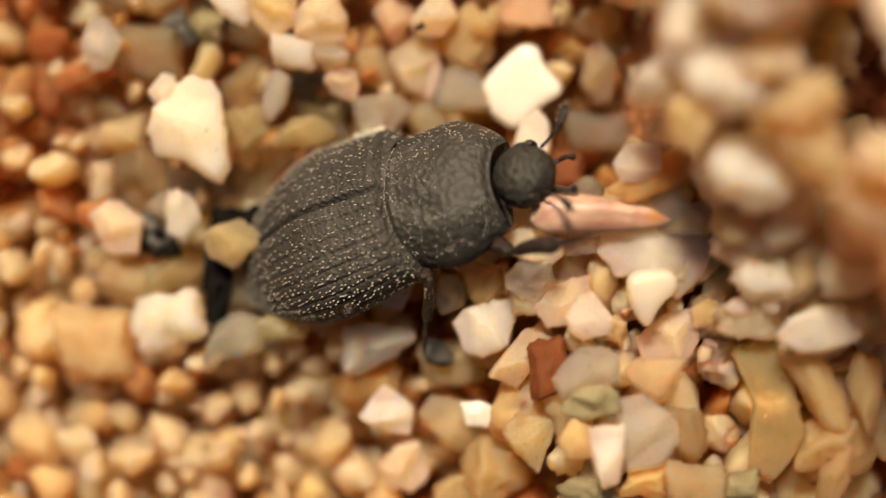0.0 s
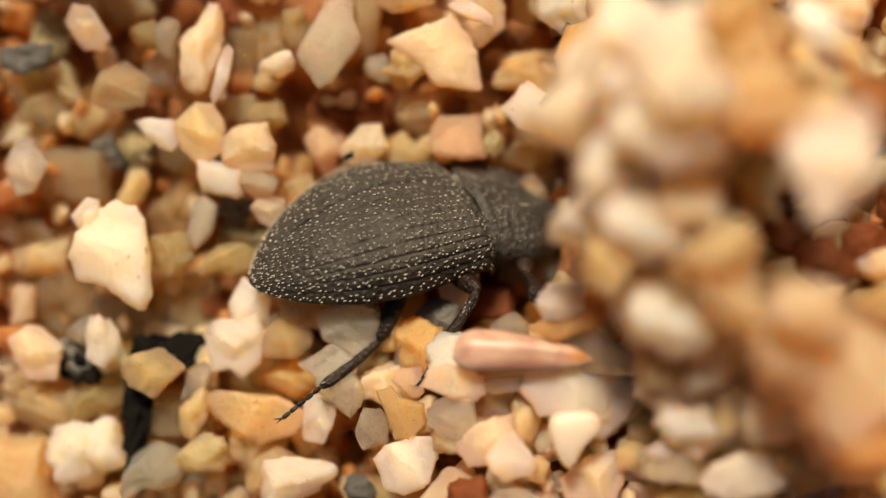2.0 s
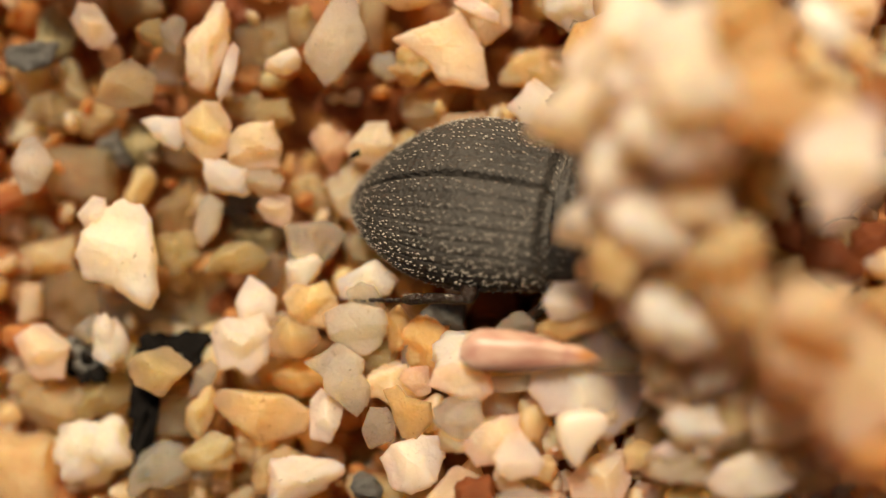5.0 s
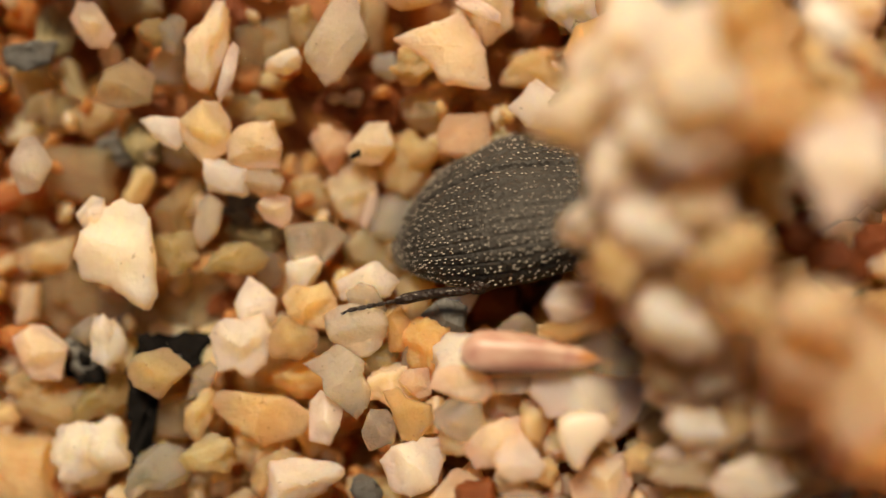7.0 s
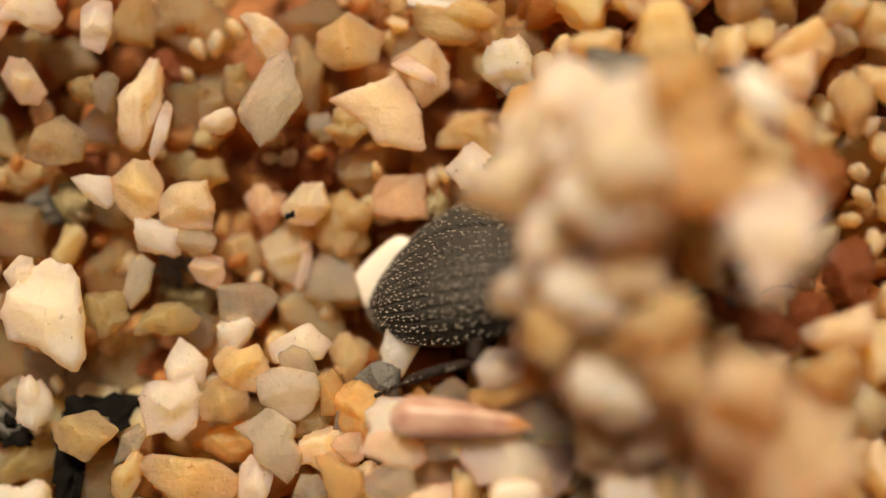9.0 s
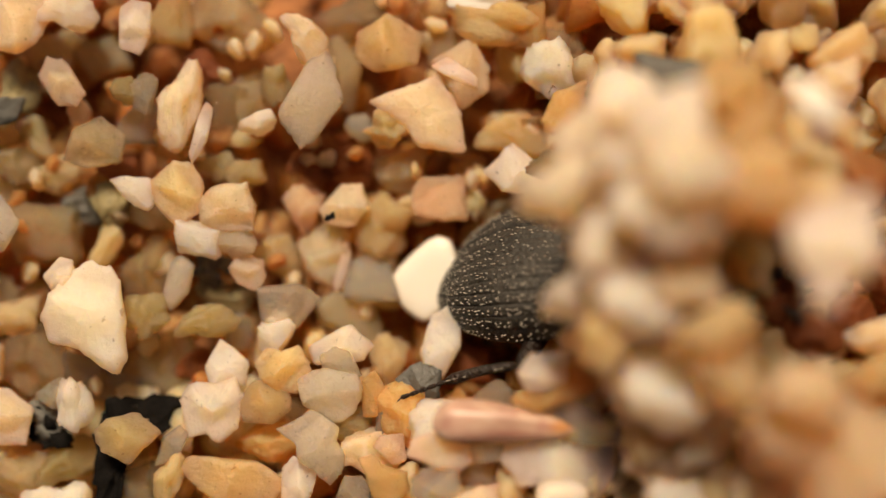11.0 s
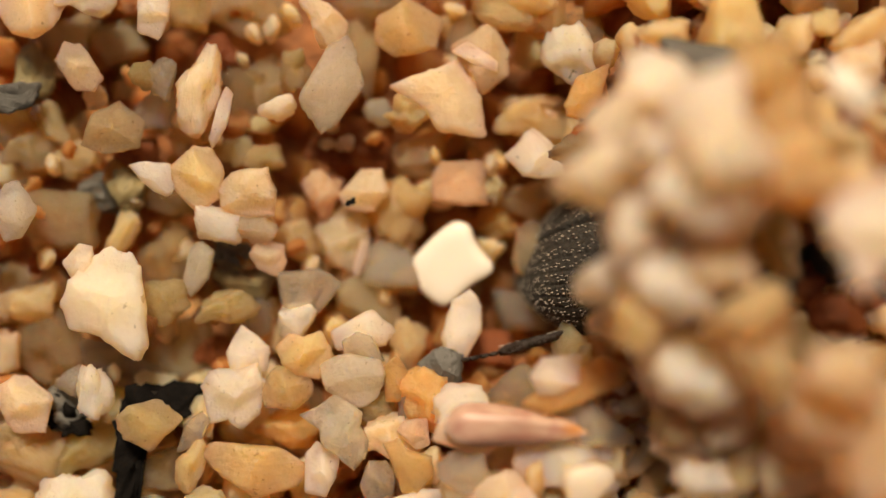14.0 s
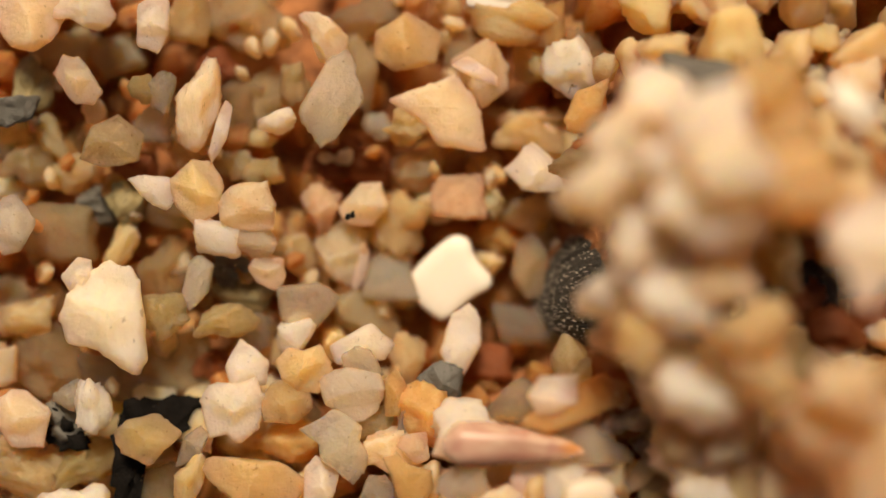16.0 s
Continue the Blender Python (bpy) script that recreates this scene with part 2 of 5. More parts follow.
def height(x, y):
    """Height of the sand, mm: a level bed, a mound with a ridge, a few hollows."""
    x, y = np.asarray(x, float), np.asarray(y, float)
    lip = 2.05 + 0.2 * np.sin(y * 1.3) - 2.9 * (1 - smooth(-2.5, -1.3, y)) + 0.5 * smooth(2.4, 4.2, y)
    h = 2.2 * smooth(lip - 0.3, lip + 2.2 - 1.0 * smooth(-2, -0.8, y), x) - 0.3
    h += 2.6 * bell(x, y, 3.9, 1.0, 1.25, 2.0) + 0.5 * bell(x, y, 2.6, -1.5, 0.9, 0.7)
    h += 1.7 * bell(x, y, 6.5, -1.7, 1.3, 1.1) + 0.8 * bell(x, y, 6.2, -3.8, 1.6, 1.2) + 3.0 * bell(x, y, 6.4, 1.5, 1.1, 1.5)
    h -= 1.6 * bell(x, y, 7.3, 0.2, 1.0, 1.0) + 2.2 * bell(x, y, 5.3, -0.1, 0.6, 0.65) + 0.5 * bell(x, y, 4.2, -4.9, 0.9, 0.7)
    h += 0.9 * bell(x, y, -0.3, -4.0, 1.0, 1.1)
    h -= 0.5 * bell(x, y, 0.9, -0.2, 1.2, 0.9)
    h += 0.15 * np.sin(x * 0.7 + 1) * np.cos(y * 0.8)
    return h + 0.5 * np.clip(h - 2.4, 0, None)


def mesh_ob(name, verts, faces, mat, parent=None, smooth_shade=True):
    me = bpy.data.meshes.new(name)
    me.from_pydata([tuple(v) for v in verts], [], faces)
    me.materials.append(mat)
    if smooth_shade:
        me.polygons.foreach_set("use_smooth", [True] * len(me.polygons))
    me.update()
    ob = new(name, me)
    if parent is not None:
        ob.parent = parent
    return ob


def build_ground():
    n = 150
    g = np.linspace(-1, 1, n)
    g = np.sign(g) * (np.abs(g) * 14 + np.clip(np.abs(g) - 0.86, 0, 1) ** 3 * 3.0e6)
    X, Y = np.meshgrid(g + 0.5, g)
    far = smooth(14, 60, np.hypot(X, Y))
    Z = (height(np.clip(X, -14, 14), np.clip(Y, -14, 14)) - 1.9) * (1 - far) + 0.8 * far
    v = np.stack([X, Y, Z], -1).reshape(-1, 3) * MM
    f = [(j * n + i, j * n + i + 1, (j + 1) * n + i + 1, (j + 1) * n + i) for j in range(n - 1) for i in range(n - 1)]
    tagged(mesh_ob("ground", v, f, M["deep"]), "sandy ground coloured dark for the shade under the loose grains", "ground", kind="structure")


build_ground()

# ---- grains ----


def ball(level):
    bm = bmesh.new()
    bmesh.ops.create_icosphere(bm, subdivisions=level, radius=1.0)
    v = np.array([p.co[:] for p in bm.verts])
    f = [tuple(q.index for q in p.verts) for p in bm.faces]
    bm.free()
    return v, f


BALL = {k: ball(k) for k in (2, 3, 4)}


def stone(seed, level=3, planes=11, soft=16.0, rough=0.05, keep=0.72, scoops=3, lumps=0, chips=0.02):
    """Unit stone: a ball, or a few grown together, cut by random planes; worn edges, chips and pits."""
    rng = np.random.default_rng(seed)
    v, f = BALL[level]
    k = np.arange(planes) + 0.5
    up, turn = 1 - 2 * k / planes, k * 2.39996 + rng.uniform(0, 6.3)
    n = np.stack([np.sqrt(1 - up ** 2) * np.cos(turn), np.sqrt(1 - up ** 2) * np.sin(turn), up], 1) + rng.normal(size=(planes, 3)) * 0.30
    n = n @ np.array(Euler(rng.uniform(0, 6.3, 3)).to_matrix())
    n /= np.linalg.norm(n, axis=1)[:, None]
    d = rng.uniform(keep - 0.16, keep + 0.20, planes)
    wave = 1 + 0.07 * np.sin(v @ (rng.normal(size=(3, planes)) * 3.0) + rng.uniform(0, 6.3, planes))
    inv = np.clip(v @ n.T, 0.02, None) / (d * wave)
    r = 1 / np.power(np.power(inv, soft).sum(1) + 0.35, 1 / soft)
    for _ in range(lumps):
        c = rng.normal(size=3)
        c *= rng.uniform(0.40, 0.62) / np.linalg.norm(c)
        ca = v @ c
        under = rng.uniform(0.42, 0.62) ** 2 - c @ c + ca ** 2
        reach = np.where(under > 0, ca + np.sqrt(np.clip(under, 0, None)), 0)
        m2 = rng.normal(size=(4, 3))
        m2 /= np.linalg.norm(m2, axis=1)[:, None]
        lim = np.min(np.where(v @ m2.T > 0.1, rng.uniform(0.75, 0.95, 4) / np.clip(v @ m2.T, 0.1, None), 9), 1)
        r = np.maximum(r * 0.94, np.minimum(reach, lim))
    for _ in range(scoops):
        q = rng.normal(size=3)
        q /= np.linalg.norm(q)
        r = r * (1 - rng.uniform(0.12, 0.30) * np.exp(-((1 - v @ q) / rng.uniform(0.06, 0.24)) ** 2))
    k = rng.normal(size=(5, 3)) * 3.2
    ph = rng.uniform(0, 6.3, 5)
    r = r * (1 + rough * np.sin(v @ k.T + ph).mean(1) * 2 + rough * 0.5 * np.sin(v @ k.T * 2.7 + ph).mean(1))
    k = rng.normal(size=(9, 3)) * 8.0
    ph = rng.uniform(0, 6.3, 9)
    r = r * (1 - chips * 3.5 * (np.abs(np.sin(v @ k.T * 0.8 + ph)).mean(1) - 0.5) + chips * 1.8 * np.sin(v @ k.T * 1.7 - ph).mean(1) + chips * 0.10 * rng.normal(size=len(v)))
    pit = rng.normal(size=(14, 3))
    pit /= np.linalg.norm(pit, axis=1)[:, None]
    r = r * (1 - chips * 1.1 * np.exp(-((1 - v @ pit.T) / rng.uniform(0.004, 0.016, 14)) ** 2).sum(1))
    w = v * r[:, None]
    w -= (w.max(0) + w.min(0)) / 2
    return w / np.abs(w).max(0), f


SHAPES = {
    "block": dict(planes=11, soft=110.0, rough=0.04, keep=0.58, scoops=2, chips=0.05),
    "stone": dict(planes=13, soft=80.0, rough=0.05, keep=0.62, scoops=3, chips=0.06),
    "round": dict(planes=16, soft=50.0, rough=0.05, keep=0.70, scoops=2, chips=0.04),
    "shard": dict(planes=8, soft=120.0, rough=0.05, keep=0.48, scoops=2, chips=0.04),
    "knob": dict(planes=11, soft=90.0, rough=0.08, keep=0.60, scoops=5, lumps=2, chips=0.07),
}
STONES = {}


def stone_mesh(shape, i, mat):
    key = (shape, i, mat)
    if key not in STONES:
        v, f = stone(100 * list(SHAPES).index(shape) + i + 7, 4, **SHAPES[shape])
        me = bpy.data.meshes.new("sand_grain")
        me.from_pydata([tuple(p) for p in v], [], f)
        me.polygons.foreach_set("use_smooth", [True] * len(me.polygons))
        me.materials.append(M[mat])
        STONES[key] = me
    return STONES[key]


WORDS = {"peach": "pale peach", "tan": "warm tan", "cream": "bright cream", "clear": "glassy clear", "grey": "smoky grey", "yellow": "yellow-stained", "orange": "orange-stained", "rust_shade": "rusty shade-dark", "pink": "dull pink", "white": "chalky white", "olive": "mottled olive", "lime": "pale greenish", "slate": "dark slate", "black": "black"}
FORMS = {"block": "blocky angular", "stone": "worn angular", "round": "rounded", "shard": "sharp-edged", "knob": "knobbly"}
PLACED = []


def grain(x, y, z, a, b, turn, mat, shape="stone", i=0, c=None, lean=0.0):
    """One sand grain: centre, half length a, half width b, turn in the plan; c: half height."""
    c = c or 0.72 * min(a, b) + 0.12 * max(a, b)
    ob = new("sand_grain", stone_mesh(shape, i % 5, mat))
    ob.matrix_world = mmpose(x, y, z, lean, lean * 0.6, turn) @ Matrix.Diagonal((a * 1.06 * MM, b * 1.06 * MM, c * MM, 1))
    PLACED.append((x, y, z, a, b, c))
    stuff = "quartz" if mat not in ("white", "slate", "olive", "black", "rust_shade") else "mineral"
    where = "mound" if height(x, y) > 1.6 else "sand bed"
    return tagged(ob, f"{WORDS[mat]} {FORMS[shape]} {stuff} sand grain on the {where}", "sand grain", "sand grains")


def cut_grain(x, y, z, outline, thick, mat, seed):
    """A larger grain with its own outline: tilted break faces above and below, worn rim."""
    rng = np.random.default_rng(4000 + seed)
    p = np.asarray(outline, float)
    for cut in (0.07, 0.18):
        q = np.roll(p, -1, 0)
        p = np.stack([(1 - cut) * p + cut * q, cut * p + (1 - cut) * q], 1).reshape(-1, 2)
    q = np.roll(p, -1, 0)
    p = np.stack([p, 0.5 * (p + q)], 1).reshape(-1, 2)
    way = np.arctan2(p[:, 1], p[:, 0])
    wob = sum(0.030 / (1 + 0.25 * q) * np.abs(np.sin(way * (2.5 + 1.7 * q) + rng.uniform(0, 6.3))) for q in range(6))
    p = p * (1.14 - wob + 0.010 * rng.normal(size=len(p)))[:, None]
    n, size = len(p), float(np.abs(p).max())
    facets = [(rng.uniform(0.66, 1.05), rng.normal(size=2) * 0.75) for _ in range(7)]
    k, ph = rng.normal(size=(4, 2)) * 6 / size, rng.uniform(0, 6.3, 4)
    v = []
    rings = [0.0, 0.12, 0.24, 0.36, 0.47, 0.57, 0.66, 0.74, 0.81, 0.88, 0.94, 0.98, 1.0]
    rows = [(s, 1) for s in rings] + [(s, -1) for s in rings[::-1][1:]]
    for s, side in rows:
        q = p * s * (1 + 0.02 * np.sin(q_noise(p, k, ph)))[:, None]
        top = np.min([h + q @ g / size * side for h, g in facets], 0)
        top = np.clip(top, 0.15, 1) * (1 - s ** 11) ** 0.5
        top = top * (1 + 0.14 * np.sin(q @ k.T + ph).mean(1) - 0.12 * np.abs(np.sin(q @ k.T * 2.1 - ph)).mean(1) + 0.07 * np.sin(q @ k.T * 4.3 + 2 * ph).mean(1))
        zz = side * top * thick * (0.5 if side > 0 else 0.55)
        v += [(a, b, c) for (a, b), c in zip(q, zz)]
    f = []
    for r in range(len(rows) - 1):
        f += [(r * n + i, (r + 1) * n + i, (r + 1) * n + (i + 1) % n, r * n + (i + 1) % n) for i in range(n)]
    ob = mesh_ob("sand_grain", np.asarray(v) / size, f, M[mat])
    ob.matrix_world = mmpose(x, y, z) @ Matrix.Diagonal((size * MM, size * MM, size * MM, 1))
    PLACED.append((x, y, z, float(np.ptp(p[:, 0])) / 2, float(np.ptp(p[:, 1])) / 2, thick / 2))
    where = "mound" if height(x, y) > 1.6 else "sand bed"
    stuff = "shell" if mat == "white" else "quartz" if mat not in ("slate", "olive") else "mineral"
    return tagged(ob, f"{WORDS[mat]} angular broken {stuff} sand grain on the {where}", "sand grain", "sand grains")


def q_noise(p, k, ph):
    return (p @ k.T + ph).sum(1)

# ---- beetle ----
# Its own space: x forward, y to its left, z up; the middle of the elytra is the origin; millimetres.


def part(name, v, f, mat, parent, label=""):
    ob = mesh_ob(name, np.asarray(v) * MM, f, M[mat], parent)
    return tagged(ob, label) if label else ob


def grid_faces(n, m, wrap=False, flip=False):
    f = []
    for i in range(n - 1):
        for j in range(m if wrap else m - 1):
            q = (i * m + j, i * m + (j + 1) % m, (i + 1) * m + (j + 1) % m, (i + 1) * m + j)
            f.append(q[::-1] if flip else q)
    return f


def elytra_w(s):
    return 1.73 * (0.92 + 0.08 * smooth(0, 0.4, s)) * np.power(np.clip(1 - np.clip((s - 0.36) / 0.64, 0, 1) ** 2.0, 0, 1), 0.70) * np.power(smooth(-0.10, 0.06, s), 0.4)


def elytra_h(s):
    return 1.155 * (0.80 + 0.20 * smooth(0, 0.45, s)) * np.power(np.clip(1 - np.clip((s - 0.36) / 0.64, 0, 1) ** 1.9, 0, 1), 0.70)


def elytron_point(s, a, side):
    """s: 0 front to 1 tip; a: 0 suture to 1 lower edge."""
    ang = a * radians(104)
    w, h = elytra_w(s), elytra_h(s)
    lane = (a * 9.3) % 1.0
    k = 1 - 0.018 * np.exp(-((lane - 0.97) / 0.075) ** 2) - 0.018 * np.exp(-((lane + 0.03) / 0.075) ** 2) + 0.005 * np.sin(lane * math.pi)
    k = k - 0.10 * np.exp(-(a / 0.010) ** 2) - 0.012 * np.exp(-((a - 0.115) / 0.012) ** 2)
    y = side * w * np.power(np.clip(np.sin(np.minimum(ang, math.pi / 2)), 0, 1), 0.86) * k
    z = h * np.sign(np.cos(ang)) * np.power(np.abs(np.cos(ang)), 0.80) * k - 0.02
    y = np.where(ang > math.pi / 2, side * w * (1 - 1.4 * (1 - np.sin(ang))), y)
    x = 2.25 - 4.5 * s + 0.16 * (1 - np.minimum(a * 1.3, 1) ** 2) * (1 - s) * -1.0
    return np.stack([x + 0 * y, y, z - 0.27 * s * s - 0.264 * s ** 3 - 0.24 * (1 - smooth(0.020, 0.058, s))], -1)


def bristles(points, dirs, ups, rng, length=0.085, wide=0.016):
    v, f = [], []
    for p, d, u in zip(points, dirs, ups):
        d = d / np.linalg.norm(d)
        u = u / np.linalg.norm(u)
        side = np.cross(d, u)
        L = length * rng.uniform(0.6, 1.25)
        q = len(v)
        v += [p - d * L * 0.3, p + side * wide, p + u * wide * 1.6, p - side * wide, p + d * L * 0.7 + u * L * 0.28]
        f += [(q, q + 1, q + 2), (q, q + 2, q + 3), (q + 4, q + 2, q + 1), (q + 4, q + 3, q + 2), (q, q + 3, q + 1), (q + 4, q + 1, q + 3)]
    return v, f


def tube(pts, radii, seg=10, squash=1.0):
    """A limb joint: rings of the given radii along points."""
    pts = np.asarray(pts, float)
    v = []
    t = np.gradient(pts, axis=0)
    up = np.array([0.13, 0.31, 0.94])
    for p, r, d in zip(pts, radii, t):
        d = d / np.linalg.norm(d)
        a = np.cross(up, d)
        a /= np.linalg.norm(a)
        b = np.cross(d, a)
        for k in range(seg):
            w = 2 * math.pi * k / seg
            v.append(p + r * (a * math.cos(w) + b * math.sin(w) * squash))
    n = len(pts)
    f = grid_faces(n, seg, True)
    v += [pts[0], pts[-1]]
    f += [(len(v) - 2, (k + 1) % seg, k) for k in range(seg)]
    f += [(len(v) - 1, (n - 1) * seg + k, (n - 1) * seg + (k + 1) % seg) for k in range(seg)]
    return v, f


def join(*items):
    v, f = [], []
    for a, b in items:
        q = len(v)
        v += [tuple(p) for p in a]
        f += [tuple(i + q for i in t) for t in b]
    return v, f


def limb(p, q, r0, r1, bulge=0.0, n=9, bend=(0, 0, 0)):
    u = np.linspace(0, 1, n)
    p, q = np.asarray(p, float), np.asarray(q, float)
    pts = p + (q - p) * u[:, None] + np.sin(u * math.pi)[:, None] * np.asarray(bend)
    rad = r0 + (r1 - r0) * u + bulge * np.sin(u * math.pi)
    rad = rad * np.power(np.clip(np.minimum(u, 1 - u) * 9 + 0.35, 0, 1), 0.6)
    return tube(pts, rad)


def dome(nu, nv, fn):
    v = [fn(i / (nu - 1), j / (nv - 1)) for i in range(nu) for j in range(nv)]
    return v, grid_faces(nu, nv)


KNEE = {}


def build_leg(beetle, name, coxa, knee, ankle, toe, label):
    """A leg whose femur carries tibia and tarsus; its origin is the coxa."""
    c = np.asarray(coxa, float)
    k, a, t = (np.asarray(p, float) - c for p in (knee, ankle, toe))
    KNEE[len(KNEE)] = k
    leg = part(name, *limb((0, 0, 0), k, 0.15, 0.13, 0.05), "leg", beetle, label)
    leg.location = c * MM
    part("tibia", *limb(k, a, 0.085, 0.20 if name == "front_leg" else 0.115, 0.0, bend=(0.0, 0.0, 0.05)), "leg", leg)
    items = []
    for s in range(5):
        u0, u1 = s / 5, (s + 1.04) / 5
        items.append(limb(a + (t - a) * u0, a + (t - a) * u1, 0.040, 0.046, 0.002, 6))
    d = (t - a) / np.linalg.norm(t - a)
    sd = np.cross(d, (0, 0, 1.0))
    for w in (-1, 1):
        items.append(limb(t, t + d * 0.13 + sd * 0.07 * w - np.array((0, 0, 0.06)), 0.020, 0.007, 0, 5))
    part("tarsus", *join(*items), "leg", leg, "thin reddish-brown jointed foot with two claws")
    rng = np.random.default_rng(len(name) + int(abs(coxa[0] * 10)))
    pp, dd, uu = [], [], []
    for _ in range(34):
        u = rng.uniform(0.15, 0.97)
        w = rng.uniform(0, 6.28)
        o = np.array([math.cos(w), math.sin(w), 0.4])
        pp.append(k + (a - k) * u + o * 0.085)
        dd.append((a - k) + o * 0.5)
        uu.append(o)
    part("leg_bristles", *bristles(pp, dd, uu, rng, 0.10, 0.011), "seta", leg)
    return leg


def build_beetle():
    beetle = tagged(new("beetle"), "small matt black-grey beetle with ribbed, bristly wing cases digging into sand", "beetle")
    rng = np.random.default_rng(5)
    for side, name in ((1, "left"), (-1, "right")):
        S, A = np.meshgrid(np.concatenate([np.linspace(0, 0.06, 9)[:-1], 1 - 0.94 * (1 - np.linspace(0.0, 1.0, 62)) ** 1.35]), np.concatenate([np.linspace(0, 0.04, 10)[:-1], np.linspace(0.04, 1, 107)]), indexing="ij")
        v = elytron_point(S, A, side).reshape(-1, 3)
        el = part("elytron", v, grid_faces(70, 116, flip=side > 0), "elytra", beetle, "dull black wing case with fine ribs and pale dots")
        pts, dirs, ups = [], [], []
        for lane in range(9):
            for row in range(2):
                a0 = (lane + 0.30 + 0.36 * row) / 9.3
                for s in np.arange(0.02 + 0.012 * row, 0.985, 0.024):
                    if rng.random() < 0.14:
                        continue
                    s1, a1 = s + rng.normal() * 0.008, np.clip(a0 + rng.normal() * 0.010, 0.012, 0.97)
                    s1 = min(max(s1, 0.01), 0.985)
                    p = elytron_point(np.array(s1), np.array(a1), side)
                    px = elytron_point(np.array(s1 + 0.01), np.array(a1), side)
                    pa = elytron_point(np.array(s1), np.array(a1 + 0.01), side)
                    nrm = np.cross(px - p, pa - p)
                    nrm = nrm * (1 if nrm[2] * 1.0 + nrm[1] * side > 0 else -1)
                    if np.linalg.norm(nrm) < 1e-9:
                        continue
                    pts.append(p + nrm / np.linalg.norm(nrm) * 0.012)
                    dirs.append(px - p)
                    ups.append(nrm)
        part("bristles", *bristles(pts, dirs, ups, rng, 0.070, 0.0118), "seta", el, "rows of tiny pale bristles")

    def belly(i, j):
        s, w = i, j * 2 * math.pi
        hw = 0.93 * float(elytra_w(np.array(min(s, 0.985)))) + 0.02
        return (2.3 - 4.4 * s, hw * math.cos(w), -0.12 - 0.27 * s * s - 0.264 * s ** 3 + (0.58 if math.sin(w) < 0 else 0.10) * math.sin(w) * (hw / 1.5))
    part("abdomen", *dome(40, 40, belly), "belly", beetle, "black underside")

    def pron(i, j):
        """i along the length, j round the section: the top first, then the underside."""
        top = j < 0.5
        t = 1 - 4 * j if top else 4 * (j - 0.5) - 1
        wide = 1.05 * (1.22 + 0.26 * math.sin(min(i * 1.25, 1.0) * math.pi * 0.5 + 0.55) - 0.52 * max(0, i - 0.45) ** 1.5 / 0.41 - 0.9 * max(0, i - 0.80) ** 1.5) * (1 - 0.05 * (1 - i))
        xb = 2.10 - 0.07 * math.cos(t * math.pi) + 0.05 * t * t
        xf = 4.02 + 0.12 * t * t - 0.03 * math.cos(t * math.pi)
        x = xb + (xf - xb) * i
        y = wide * t
        if top:
            z = 0.94 * (1 - abs(t) ** 3.6) * (0.92 + 0.22 * i - 0.52 * i ** 3)
            z += 0.018 * math.sin(5 * y + 2 * x) * math.sin(4.1 * x) * (1 - t * t)
            z -= 0.09 * math.exp(-((t - 0.42) / 0.14) ** 2 - ((i - 0.42) / 0.2) ** 2) + 0.09 * math.exp(-((t + 0.42) / 0.14) ** 2 - ((i - 0.42) / 0.2) ** 2)
            z += 0.06 * math.exp(-((abs(t) - 0.96) / 0.06) ** 2)
            edge = min(i, 1 - i)
            z -= (0.06 if i < 0.5 else 0.13) * math.exp(-(edge / 0.025) ** 2)
            z += 0.035 * math.exp(-((i - 0.06) / 0.03) ** 2)
        else:
            z = -0.62 * (1 - t * t) ** 0.6
        return (x, y, z - 0.06)
    prv, prf = dome(44, 81, pron)
    n = len(prv)
    prv = list(prv) + [(2.35, 0, 0.1), (3.98, 0, 0.1)]
    prf = list(prf) + [(n, j, j + 1) for j in range(80)] + [(n + 1, 43 * 81 + j + 1, 43 * 81 + j) for j in range(80)]
    pro = part("pronotum", np.asarray(prv), prf, "pronotum", beetle, "broad pitted dull black neck shield with a raised rim")
    pts, dirs, ups = [], [], []
    for _ in range(480):
        i, j = rng.uniform(0.02, 0.98), rng.uniform(0.015, 0.485)
        if i > 0.55 and abs(1 - 4 * j) < 0.5:
            continue
        p = np.array(pron(i, j))
        px, pa = np.array(pron(i + 0.01, j)), np.array(pron(i, j + 0.006))
        nrm = np.cross(px - p, pa - p)
        pts.append(p)
        dirs.append(p - px)
        ups.append(nrm if nrm[2] > 0 else -nrm)
    part("bristles", *bristles(pts, dirs, ups, rng, 0.036, 0.010), "seta", pro)
    pts = [np.array(pron(0.0, j)) + np.array((-0.01, 0, 0.0)) for j in np.linspace(0.03, 0.47, 90)]
    part("fringe", *bristles(pts, [np.array((-1.0, 0, 0.1))] * 90, [np.array((0, 0, 1.0))] * 90, rng, 0.035, 0.005), "seta", pro, "pale fringe along the rear edge")

    v, f = BALL[4]
    h = v.copy()
    h[:, 0] *= 0.66 * (1 - 0.10 * (np.abs(v[:, 1]) > 0.6))
    h[:, 1] *= 0.72 * (1 - 0.10 * np.clip(v[:, 0], 0, 1))
    h[:, 2] *= 0.52
    bumps = 0.02 * np.sin(v @ np.array([9.0, 5.0, 3.0])) * np.sin(v @ np.array([-4.0, 8.0, 6.0])) + 0.02 * np.sin(v @ np.array([31.0, 22.0, 17.0])) * np.sin(v @ np.array([-24.0, 33.0, 20.0]))
    h *= (1 + bumps)[:, None]
    h[:, 2] -= 0.10 * np.exp(-((v[:, 0] - 0.35) / 0.10) ** 2) * (v[:, 2] > 0)
    h = h * 0.88 + np.array([4.55, 0, 0.06])
    hd = part("head", h, f, "headhorn", beetle, "rounded black granular head")
